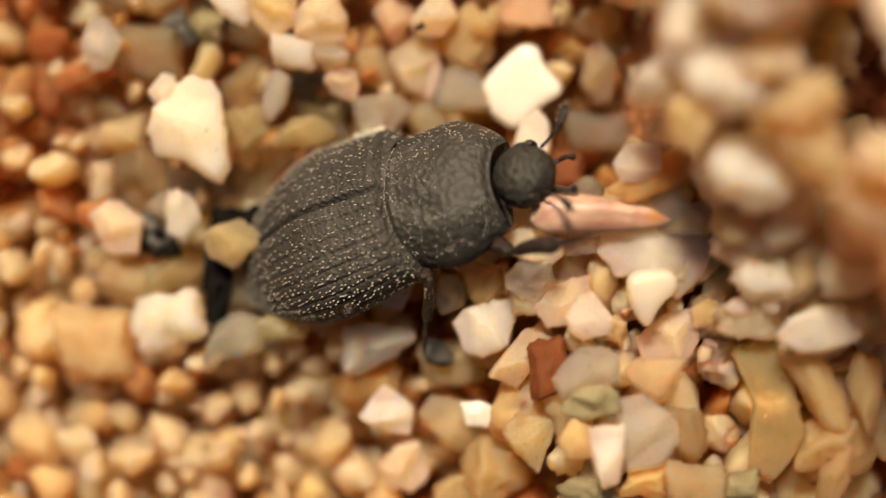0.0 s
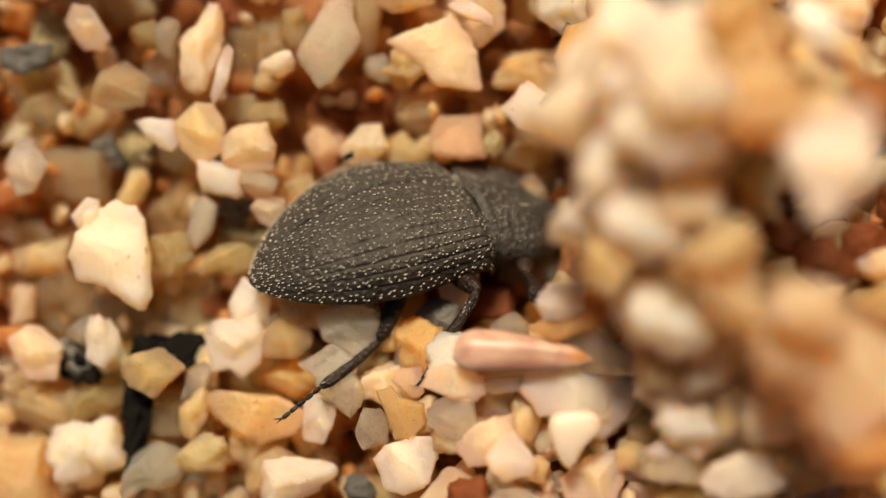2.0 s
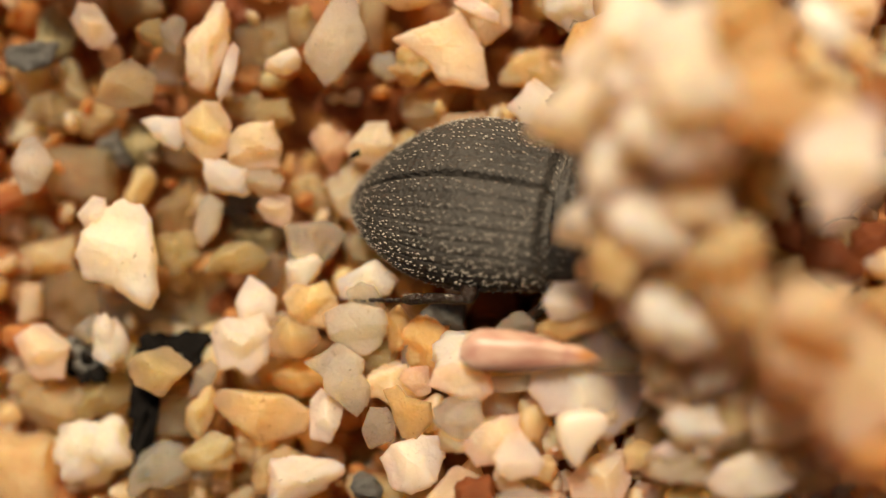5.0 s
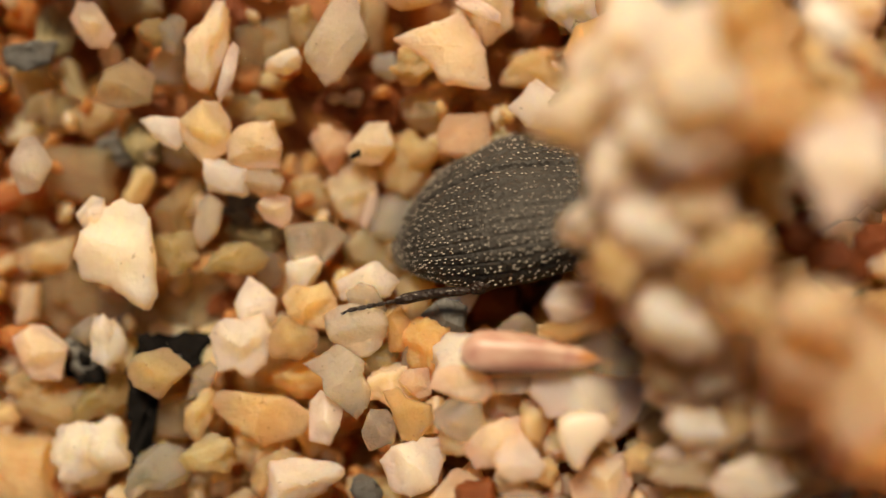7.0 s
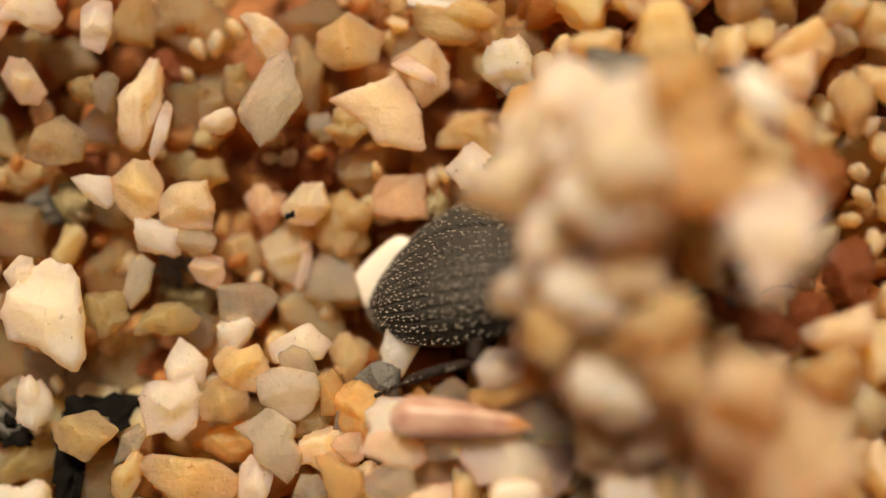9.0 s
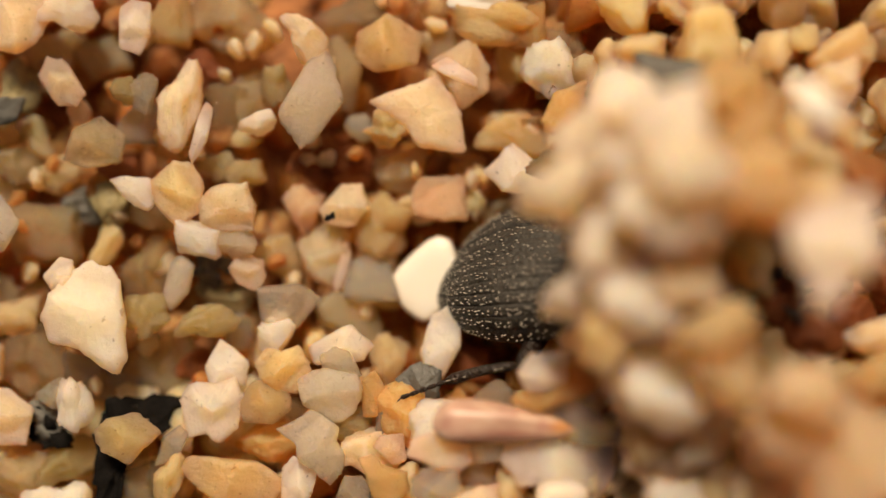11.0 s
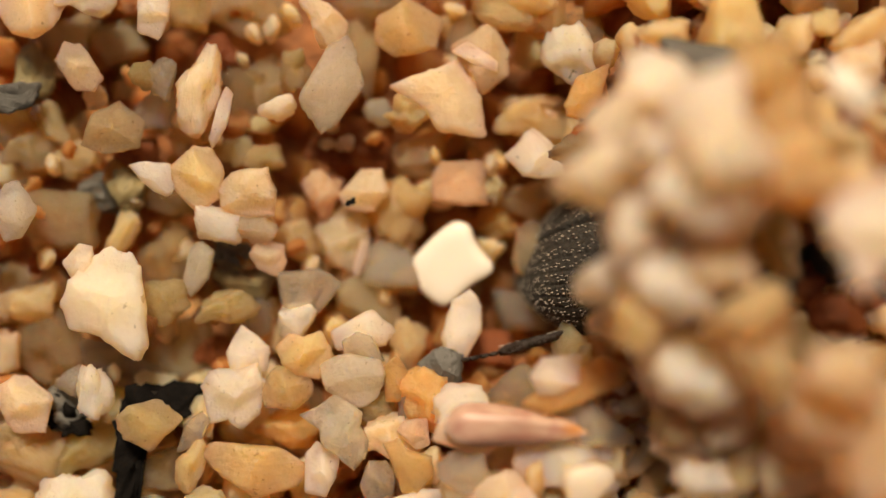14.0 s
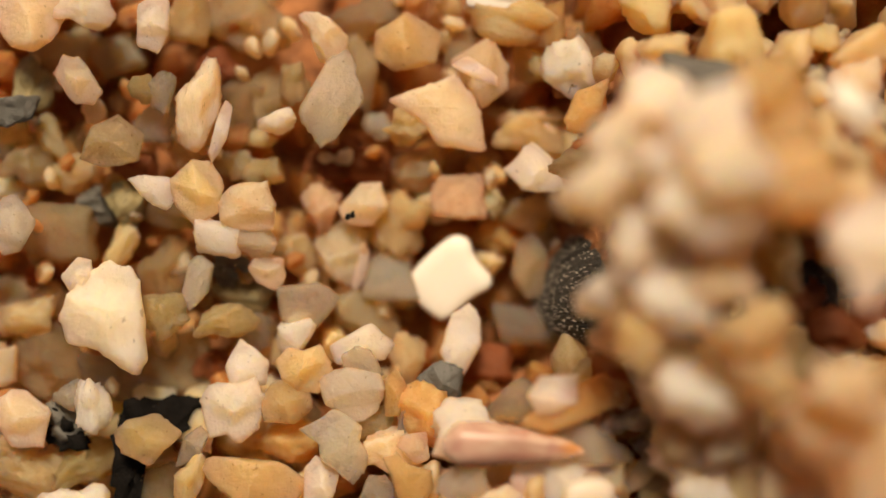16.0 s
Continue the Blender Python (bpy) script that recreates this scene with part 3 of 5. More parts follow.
    for side in (1, -1):
        e = v * np.array([0.13, 0.10, 0.17]) + np.array([4.70, 0.55 * side, 0.10])
        part("eye", e, f, "belly", hd, "small glossy black eye")
        items, p = [], np.array([4.90, 0.48 * side, 0.10])
        d = np.array([0.70, 0.68 * side, 0.30])
        d /= np.linalg.norm(d)
        line, rad = [], []
        for s in np.linspace(0, 1, 56):
            bead = 0.80 + 0.20 * abs(math.sin(s * 11 * math.pi))
            line.append(p + d * 0.92 * s + np.array([0.05, -0.10 * side, 0.0]) * math.sin(s * math.pi))
            rad.append(bead * (0.036 + 0.048 * float(smooth(0.45, 0.85, s))) * (1 - max(0, s - 0.94) / 0.07))
        an = part("antenna", *tube(line, rad), "leg", hd, "short brown beaded antenna with a thick tip")
        fz = [line[k] + np.array([math.cos(k * 2.4), math.sin(k * 2.4), 0.5]) * rad[k] for k in range(34, 56)]
        part("antenna_hairs", *bristles(fz, [d * 0.6 + np.array([math.cos(k * 2.4), math.sin(k * 2.4), 0.4]) for k in range(34, 56)], [np.array([0, 0, 1.0])] * 22, rng, 0.09, 0.008), "seta", an)
        part("palp", *join(limb((5.02, 0.25 * side, -0.18), (5.30, 0.36 * side, -0.22), 0.045, 0.05), limb((5.30, 0.36 * side, -0.22), (5.45, 0.31 * side, -0.24), 0.05, 0.07, 0.01)), "leg", hd)
    nk = v * np.array([0.42, 0.50, 0.32]) + np.array([4.10, 0, -0.12])
    part("neck", nk, f, "membrane", beetle, "dull brown neck membrane")
    legs = {}
    for side, s in ((1, "l"), (-1, "r")):
        legs["f" + s] = build_leg(beetle, "front_leg", (3.1, 0.75 * side, -0.45), (3.75, 1.75 * side, -0.50), (4.65, 2.05 * side, -0.72), (5.25, 2.05 * side, -0.85), "dark brown front leg with a broad shin")
        legs["m" + s] = build_leg(beetle, "middle_leg", (1.5, 0.95 * side, -0.60), (1.35, 2.15 * side, -0.45), (0.95, 2.75 * side, -1.45), (0.6, 3.1 * side, -2.0), "dark brown middle leg")
        legs["h" + s] = build_leg(beetle, "hind_leg", (0.6, 0.90 * side, -0.55), (-0.35, 1.80 * side, -0.38), (-1.75, 2.02 * side, -0.62), (-2.6, 2.25 * side, -0.85), "dark brown hind leg stretched backwards")
    return beetle, legs


beetle, legs = build_beetle()

# ---- single grains ----
sliding = []      # what slips down the slope while the beetle digs
cut_grain(-6.27, -0.33, 0.34, [(-0.89, -0.15), (-0.72, 0.33), (-0.22, 0.77), (0.01, 0.86), (0.17, 0.72), (0.33, 0.74), (0.49, 0.53), (0.61, -0.35), (0.63, -0.91), (0.46, -1.17), (-0.14, -0.79), (-0.73, -0.59)], 1.00, "cream", 1)
cut_grain(-6.86, 0.29, 0.23, [(-0.34, -0.01), (-0.04, 0.33), (0.20, 0.27), (0.25, -0.01), (0.10, -0.29), (-0.17, -0.30)], 0.70, "cream", 2)
cut_grain(-0.14, 3.48, -0.01, [(-0.93, 0.16), (-0.17, 0.46), (0.25, 0.63), (0.55, 0.31), (0.71, 0.04), (0.85, -0.79), (-0.03, -0.67), (-0.37, -0.22), (-0.86, 0.07)], 0.65, "peach", 3)
cut_grain(0.70, 4.16, -0.12, [(-0.66, 0.24), (0.13, 0.72), (0.46, 0.13), (0.45, -0.25), (-0.04, -0.65), (-0.33, -0.19)], 0.70, "peach", 4)
cut_grain(0.56, 4.16, 0.12, [(-0.50, 0.12), (-0.18, 0.31), (0.34, -0.04), (0.36, -0.25), (-0.01, -0.14)], 0.35, "cream", 5)
cut_grain(-2.19, 3.59, 0.18, [(-0.63, -0.19), (-0.07, 0.76), (0.28, 0.91), (0.42, 0.62), (0.57, 0.01), (0.04, -0.69), (-0.20, -0.85), (-0.41, -0.57)], 0.60, "clear", 6)
cut_grain(-1.60, -1.06, 0.13, [(-0.63, 0.02), (0.13, 0.46), (0.59, 0.06), (0.36, -0.23), (-0.46, -0.31)], 0.60, "cream", 7)
cut_grain(-1.74, -1.87, 0.38, [(-0.63, 0.25), (-0.28, 0.43), (0.43, 0.37), (0.54, 0.04), (0.41, -0.31), (0.11, -0.57), (-0.57, -0.22)], 0.70, "clear", 8)
cut_grain(-1.66, -1.35, 0.29, [(-0.33, 0.15), (-0.08, 0.32), (0.19, 0.26), (0.45, -0.20), (0.03, -0.38), (-0.27, -0.16)], 0.60, "clear", 9)
cut_grain(-2.73, -1.43, 0.13, [(-0.51, 0.10), (-0.26, 0.36), (-0.01, 0.30), (0.32, 0.41), (0.56, -0.01), (0.31, -0.48), (-0.06, -0.42), (-0.34, -0.26)], 0.80, "yellow", 10)
cut_grain(-2.03, -2.87, 0.56, [(-0.72, 0.31), (-0.43, 0.45), (-0.11, 0.67), (0.39, 0.38), (0.36, 0.11), (0.52, -0.16), (0.46, -0.45), (0.23, -0.66), (-0.01, -0.46), (-0.31, -0.24), (-0.38, 0.06)], 0.80, "clear", 11)
cut_grain(-2.38, -3.58, 0.40, [(-0.29, 0.29), (-0.09, 0.50), (0.33, 0.24), (0.26, -0.14), (0.08, -0.50), (-0.30, -0.39)], 0.60, "cream", 12)
cut_grain(-0.98, -1.94, 0.32, [(-0.24, 0.26), (0.01, 0.47), (0.20, 0.18), (0.15, -0.16), (0.06, -0.37), (-0.18, -0.37)], 0.45, "orange", 13)
cut_grain(-0.11, -1.74, 0.12, [(-0.47, 0.09), (-0.18, 0.36), (0.04, 0.41), (0.39, 0.26), (0.35, -0.22), (0.04, -0.68), (-0.17, -0.21)], 0.60, "slate", 14)
cut_grain(-3.79, 1.55, 0.10, [(-0.55, 0.10), (-0.29, 0.42), (0.35, 0.51), (0.53, 0.00), (0.48, -0.37), (-0.07, -0.40), (-0.44, -0.27)], 0.80, "peach", 15)
cut_grain(-4.70, 1.90, 0.10, [(-0.53, 0.18), (-0.12, 0.55), (0.25, 0.50), (0.47, 0.08), (0.36, -0.40), (-0.01, -0.67), (-0.43, -0.24)], 0.70, "yellow", 16)
cut_grain(-5.53, 1.88, 0.06, [(-0.46, 0.20), (-0.28, 0.28), (0.29, 0.25), (0.45, -0.06), (0.24, -0.35), (-0.02, -0.25), (-0.23, -0.07)], 0.50, "cream", 17)
cut_grain(-4.03, -2.21, 0.10, [(-0.59, 0.17), (-0.38, 0.49), (-0.01, 0.45), (0.40, 0.57), (0.56, 0.27), (0.46, -0.36), (0.09, -0.62), (-0.11, -0.46), (-0.43, -0.51)], 0.90, "cream", 18)
cut_grain(-3.05, -2.09, 0.12, [(-0.48, 0.03), (-0.17, 0.43), (0.36, 0.35), (0.52, -0.08), (0.15, -0.40), (-0.38, -0.34)], 0.70, "tan", 19)
cut_grain(-5.59, -2.73, 0.40, [(-0.59, 0.08), (-0.36, 0.34), (0.20, 0.46), (0.41, 0.28), (0.64, 0.09), (0.31, -0.19), (0.05, -0.50), (-0.21, -0.34), (-0.46, -0.23)], 0.70, "yellow", 20)
cut_grain(-3.68, -3.50, 0.20, [(-0.94, 0.18), (-0.68, 0.41), (-0.26, 0.37), (0.58, 0.28), (1.01, -0.04), (0.80, -0.41), (0.06, -0.61), (-0.57, -0.19)], 0.80, "tan", 21)
cut_grain(-6.31, 2.77, -0.08, [(-0.58, -0.27), (-0.37, 0.32), (0.10, 0.54), (0.53, 0.17), (0.47, -0.31), (-0.16, -0.44)], 0.80, "grey", 22)
cut_grain(-6.97, 3.95, -0.08, [(-0.45, 0.14), (-0.25, 0.46), (0.07, 0.41), (0.44, -0.17), (0.28, -0.44), (-0.09, -0.39)], 0.70, "peach", 23)
cut_grain(-5.54, 5.03, 0.13, [(-0.30, -0.42), (-0.28, 0.32), (-0.07, 0.48), (0.29, 0.38), (0.27, -0.20), (0.09, -0.56)], 0.60, "cream", 24)
cut_grain(-4.28, 3.03, 0.17, [(0.22, 0.38), (0.09, 0.56), (-0.04, 0.27), (-0.22, -0.40), (-0.15, -0.60), (0.10, -0.21)], 0.30, "cream", 25)
cut_grain(-7.81, 5.12, -0.06, [(-0.81, 0.12), (-0.40, 0.61), (0.54, 0.62), (0.67, 0.14), (0.36, -0.37), (0.03, -0.61), (-0.39, -0.51)], 0.90, "peach", 26)
cut_grain(-0.81, 4.72, -0.19, [(-0.56, 0.21), (0.03, 0.60), (0.69, 0.23), (0.58, -0.32), (-0.18, -0.49), (-0.56, -0.22)], 0.90, "tan", 27)
cut_grain(2.44, 3.35, 1.05, [(-0.35, -0.14), (-0.14, 0.34), (0.47, 0.58), (0.30, -0.03), (0.02, -0.39), (-0.30, -0.36)], 0.60, "orange", 28)
cut_grain(1.70, 2.26, -0.01, [(-0.59, 0.07), (-0.10, 0.59), (0.28, 0.30), (0.55, -0.30), (0.12, -0.35), (-0.26, -0.30)], 0.70, "cream", 29)
cut_grain(-1.58, 1.66, -0.45, [(-0.49, -0.07), (-0.07, 0.41), (0.30, 0.41), (0.45, -0.02), (0.15, -0.39), (-0.33, -0.34)], 0.80, "peach", 30)
cut_grain(0.17, 1.76, -0.50, [(-0.47, 0.04), (-0.36, 0.42), (0.50, 0.50), (0.61, -0.33), (0.13, -0.36), (-0.41, -0.28)], 0.60, "pink", 31)
cut_grain(-8.14, 1.25, 0.10, [(-0.40, 0.01), (-0.16, 0.47), (0.09, 0.54), (0.43, 0.02), (0.20, -0.46), (-0.16, -0.58)], 0.80, "clear", 32)
cut_grain(-2.69, -0.24, -0.17, [(-0.55, 0.30), (0.20, 0.41), (0.65, 0.14), (0.15, -0.51), (-0.44, -0.34)], 0.60, "clear", 33)
cut_grain(-3.80, -1.45, -0.04, [(-0.38, 0.02), (-0.12, 0.55), (0.41, 0.13), (0.36, -0.30), (-0.27, -0.40)], 0.60, "cream", 34)
cut_grain(-7.95, -2.33, -0.02, [(-0.57, 0.17), (-0.21, 0.48), (0.10, 0.43), (0.52, 0.06), (0.37, -0.57), (-0.21, -0.57)], 0.90, "peach", 35)
cut_grain(0.28, -0.94, -0.15, [(-0.37, -0.14), (-0.18, 0.46), (0.15, 0.68), (0.36, 0.36), (0.36, -0.10), (0.01, -0.69), (-0.33, -0.56)], 0.50, "cream", 36)
cut_grain(-4.74, 0.21, -0.16, [(-0.28, -0.26), (-0.15, 0.32), (0.06, 0.46), (0.31, 0.27), (0.20, -0.21), (-0.14, -0.59)], 0.50, "clear", 37)
cut_grain(-3.40, 0.37, -0.12, [(-0.37, 0.07), (-0.16, 0.36), (0.27, 0.23), (0.32, -0.09), (0.16, -0.36), (-0.21, -0.20)], 0.50, "peach", 38)
cut_grain(-4.76, -2.88, 0.14, [(-0.32, -0.39), (-0.18, 0.14), (0.13, 0.35), (0.29, 0.19), (0.08, -0.29)], 0.50, "clear", 39)
cut_grain(1.66, 0.48, -0.69, [(-0.36, -0.20), (-0.25, 0.46), (0.08, 0.63), (0.36, 0.24), (0.25, -0.54), (-0.08, -0.59)], 0.60, "grey", 40)
cut_grain(1.22, -5.05, 2.40, [(-0.66, -0.11), (-0.24, 0.42), (0.17, 0.45), (0.51, 0.30), (0.50, -0.19), (0.20, -0.37), (-0.48, -0.49)], 0.60, "clear", 41)
cut_grain(1.25, -5.55, 2.55, [(-0.56, -0.19), (-0.39, 0.10), (-0.13, 0.26), (0.27, 0.28), (0.46, 0.10), (0.49, -0.21), (-0.14, -0.35)], 0.50, "olive", 42)
cut_grain(0.95, -6.27, 2.54, [(-0.34, -0.01), (-0.07, 0.41), (0.26, 0.22), (0.26, -0.31), (-0.12, -0.31)], 0.50, "yellow", 43)
cut_grain(1.50, -6.52, 2.76, [(-0.34, 0.52), (0.29, 0.54), (0.27, -0.02), (0.17, -0.48), (-0.13, -0.55), (-0.26, -0.01)], 0.60, "cream", 44)
cut_grain(2.28, -6.17, 2.35, [(-0.63, 0.52), (-0.11, 0.68), (0.31, 0.36), (0.63, -0.02), (0.46, -0.26), (0.25, -0.55), (-0.42, -0.69), (-0.50, -0.04)], 0.70, "clear", 45)
cut_grain(-1.23, -6.43, 0.13, [(-0.79, 0.21), (-0.49, 0.58), (0.25, 0.45), (0.90, -0.23), (0.31, -0.56), (-0.18, -0.46)], 0.70, "grey", 46)
cut_grain(-0.81, -6.09, 0.68, [(-0.36, 0.20), (0.01, 0.24), (0.37, 0.07), (0.24, -0.29), (-0.25, -0.21)], 0.40, "white", 47)
cut_grain(0.14, -6.45, 1.58, [(-0.51, 0.16), (-0.23, 0.50), (0.54, 0.35), (0.30, -0.16), (0.14, -0.60), (-0.24, -0.24)], 0.70, "lime", 48)
cut_grain(-2.64, -6.22, 0.15, [(-0.57, 0.02), (-0.06, 0.64), (0.51, 0.18), (0.42, -0.37), (0.04, -0.31), (-0.33, -0.15)], 0.70, "cream", 49)
cut_grain(0.04, -4.95, 1.34, [(-0.67, -0.28), (0.06, 0.58), (0.53, 0.38), (0.19, -0.16), (-0.12, -0.52)], 0.60, "peach", 50)
cut_grain(-2.34, -7.25, 0.14, [(-0.48, 0.04), (-0.16, 0.43), (0.28, 0.53), (0.51, -0.14), (0.17, -0.48), (-0.32, -0.38)], 0.70, "peach", 51)
cut_grain(4.46, -5.73, 1.88, [(-0.62, 0.91), (-0.25, 1.06), (0.14, 1.13), (0.51, 0.12), (0.70, -0.65), (0.12, -1.42), (-0.33, -1.19), (-0.25, 0.05)], 0.70, "lime", 52)
cut_grain(2.35, -5.16, 2.28, [(-0.49, 0.11), (-0.23, 0.34), (0.60, 0.29), (0.37, -0.20), (0.14, -0.43), (-0.39, -0.11)], 0.50, "tan", 53)
cut_grain(5.27, -4.29, 2.94, [(-0.80, -0.10), (-0.51, 0.26), (0.14, 0.48), (0.79, 0.24), (0.61, -0.16), (0.14, -0.33), (-0.37, -0.39)], 0.60, "cream", 54)
cut_grain(5.89, 0.81, 6.60, [(-0.73, 0.25), (-0.46, 0.60), (-0.00, 0.72), (0.47, 0.88), (0.55, 0.55), (0.52, 0.18), (0.65, -0.14), (0.37, -0.34), (0.12, -0.54), (-0.07, -0.87), (-0.38, -0.73), (-0.40, -0.40), (-0.64, -0.15)], 0.90, "cream", 55)
cut_grain(5.84, 2.99, 5.70, [(-0.42, 0.42), (-0.09, 0.34), (0.15, 0.20), (0.42, -0.07), (0.31, -0.25), (0.08, -0.44), (-0.14, -0.20), (-0.30, 0.01)], 0.60, "white", 56)
sliding.append(cut_grain(2.12, -1.34, 2.30, [(-0.44, 0.03), (-0.21, 0.32), (0.43, 0.38), (0.40, -0.14), (0.08, -0.31), (-0.26, -0.31)], 0.60, "cream", 57))
sliding.append(cut_grain(2.60, -1.52, 2.10, [(-0.99, -0.28), (-0.43, 0.16), (0.36, 0.52), (0.87, 0.38), (0.72, 0.01), (0.07, -0.28), (-0.59, -0.49)], 0.45, "orange", 58))
sliding.append(cut_grain(2.89, -2.27, 1.95, [(-0.72, 0.32), (-0.12, 0.47), (0.18, 0.22), (0.74, -0.13), (0.68, -0.28), (0.18, -0.33), (-0.32, -0.28), (-0.62, 0.02)], 0.45, "clear", 59))
sliding.append(cut_grain(2.50, -3.01, 1.75, [(-1.01, 0.05), (-0.94, 0.36), (-0.40, 0.54), (0.34, 0.48), (0.92, 0.48), (0.95, 0.05), (0.77, -0.44), (0.34, -0.80), (-0.28, -0.31), (-0.70, -0.38)], 0.50, "cream", 60))
cut_grain(3.56, -3.10, 1.65, [(-0.56, -0.49), (-0.25, 0.02), (0.05, 0.43), (0.56, 0.32), (0.36, 0.12), (-0.15, -0.39)], 0.30, "grey", 61)
cut_grain(0.28, -2.83, 1.60, [(-0.61, -0.05), (-0.51, 0.26), (-0.15, 0.36), (0.47, 0.15), (0.52, -0.15), (0.31, -0.31), (-0.04, -0.26)], 0.50, "peach", 62)
cut_grain(1.23, -2.82, 1.65, [(-0.43, 0.12), (0.38, 0.16), (0.43, -0.12), (-0.38, -0.17)], 0.30, "clear", 63)
cut_grain(0.16, -3.46, 1.60, [(-0.42, 0.16), (-0.13, 0.37), (0.38, 0.37), (0.48, -0.04), (0.17, -0.40), (-0.08, -0.35), (-0.39, -0.10)], 0.60, "clear", 64)
cut_grain(-0.77, -3.42, 1.00, [(-0.44, 0.38), (-0.17, 0.48), (-0.02, 0.27), (0.41, 0.16), (0.44, -0.20), (0.14, -0.47), (-0.12, -0.47), (-0.23, -0.15)], 0.50, "yellow", 65)
cut_grain(-1.31, -3.72, 0.80, [(-0.34, -0.09), (-0.18, 0.34), (0.14, 0.34), (0.30, 0.07), (0.25, -0.25), (-0.18, -0.41)], 0.50, "clear", 66)
cut_grain(-0.64, -4.35, 1.00, [(-0.62, 0.05), (-0.41, 0.31), (0.12, 0.47), (0.49, 0.47), (0.54, 0.15), (0.38, -0.37), (-0.09, -0.59), (-0.41, -0.48)], 0.70, "cream", 67)
cut_grain(0.92, -3.86, 1.60, [(-0.64, -0.15), (-0.48, 0.21), (0.03, 0.41), (0.55, 0.51), (0.65, 0.05), (0.24, -0.15), (0.03, -0.41), (-0.38, -0.46)], 0.60, "peach", 68)
cut_grain(1.22, -4.14, 1.95, [(-0.38, 0.07), (-0.17, 0.38), (0.08, 0.48), (0.48, -0.03), (0.38, -0.28), (-0.07, -0.38), (-0.33, -0.23)], 0.50, "cream", 69)
cut_grain(2.80, -4.53, 1.50, [(-0.62, -0.01), (-0.10, 0.40), (0.41, 0.51), (0.51, -0.01), (0.31, -0.42), (-0.51, -0.47)], 0.60, "peach", 70)
cut_grain(3.42, -4.11, 1.65, [(-0.27, 0.10), (0.08, 0.31), (0.29, 0.10), (0.13, -0.26), (-0.22, -0.26)], 0.40, "yellow", 71)
cut_grain(3.66, -3.61, 1.60, [(-0.25, 0.11), (0.21, 0.52), (0.31, -0.09), (0.05, -0.35), (-0.31, -0.19)], 0.40, "grey", 72)
cut_grain(-0.64, -2.88, 0.60, [(-0.21, 0.22), (0.22, 0.28), (0.27, -0.20), (0.05, -0.31), (-0.32, 0.01)], 0.40, "peach", 73)
cut_grain(0.35, -4.77, 0.90, [(-0.35, 0.03), (0.08, 0.56), (0.29, 0.14), (0.23, -0.34), (-0.24, -0.39)], 0.50, "peach", 74)

grain(-6.85, 5.32, -0.10, 0.54, 0.40, 0, "cream", "stone", 1, lean=3)
grain(-5.05, 5.25, -0.76, 0.51, 0.48, 0, "tan", "block", 2, lean=-6)
grain(-3.84, 5.32, -0.94, 0.89, 0.68, 0, "grey", "stone", 3, lean=8)
grain(-6.48, 4.65, -1.43, 0.50, 0.42, 20, "grey", "stone", 4, lean=-1)
grain(-7.54, 4.66, -1.29, 0.69, 0.55, 0, "grey", "stone", 0, lean=-10)
grain(-7.99, 3.92, -0.96, 0.55, 0.41, 80, "olive", "knob", 1, lean=4)
grain(-8.25, 3.41, -0.27, 0.54, 0.31, 15, "slate", "shard", 2, c=0.22, lean=-5)
grain(-8.25, 2.87, -1.11, 0.65, 0.45, -60, "grey", "block", 3, lean=9)
grain(-7.70, 2.99, -1.07, 0.62, 0.29, -55, "yellow", "knob", 4, lean=0)
grain(-5.74, 3.79, -0.08, 0.30, 0.27, 0, "lime", "block", 0, lean=-9)
grain(-5.36, 3.73, 0.00, 0.40, 0.27, 100, "clear", "block", 1, lean=5)
grain(-5.63, 3.22, -0.74, 0.48, 0.41, 0, "clear", "block", 2, lean=-4)
grain(-4.73, 3.53, -0.03, 0.87, 0.42, 85, "peach", "stone", 3, lean=10)
grain(-4.87, 3.01, -0.74, 0.55, 0.48, 0, "yellow", "block", 4, lean=1)
grain(-3.95, 3.45, -0.96, 0.68, 0.48, 90, "grey", "stone", 0, lean=-8)
grain(-3.52, 3.68, -1.03, 0.69, 0.41, 90, "grey", "stone", 1, lean=6)
grain(-4.12, 2.41, -0.77, 0.41, 0.29, 0, "lime", "knob", 2, lean=-3)
grain(-3.56, 2.25, -0.75, 0.41, 0.34, 0, "yellow", "knob", 3, lean=11)
grain(-4.35, 1.02, -0.07, 0.47, 0.34, -10, "cream", "stone", 4, lean=2)
grain(-3.67, 0.97, -0.16, 0.44, 0.34, 0, "peach", "block", 0, lean=-7)
grain(-6.70, 1.63, -1.24, 0.62, 0.41, 0, "slate", "stone", 1, lean=7)
grain(-6.19, 1.63, -0.89, 0.48, 0.41, 90, "olive", "stone", 2, lean=-2)
grain(-5.39, 1.58, -1.23, 0.76, 0.41, 0, "grey", "stone", 3, lean=-11)
grain(-7.52, 1.13, -1.02, 0.75, 0.62, 0, "grey", "stone", 4, lean=3)
grain(-6.33, 0.80, -0.95, 0.61, 0.27, 60, "yellow", "stone", 0, lean=-6)
grain(-8.08, 2.46, -1.11, 0.55, 0.48, 0, "tan", "stone", 1, lean=8)
grain(-5.42, -0.48, -0.18, 0.54, 0.44, 0, "lime", "knob", 2, lean=-1)
grain(-5.47, 0.37, -1.07, 0.69, 0.55, 90, "grey", "stone", 3, lean=-10)
grain(-4.18, 0.43, -0.95, 0.48, 0.41, 0, "slate", "knob", 4, lean=4)
grain(-3.95, -0.07, -1.20, 0.65, 0.33, -10, "olive", "stone", 0, lean=-5)
grain(-4.20, -0.59, -0.22, 0.61, 0.32, 10, "lime", "stone", 1, lean=9)
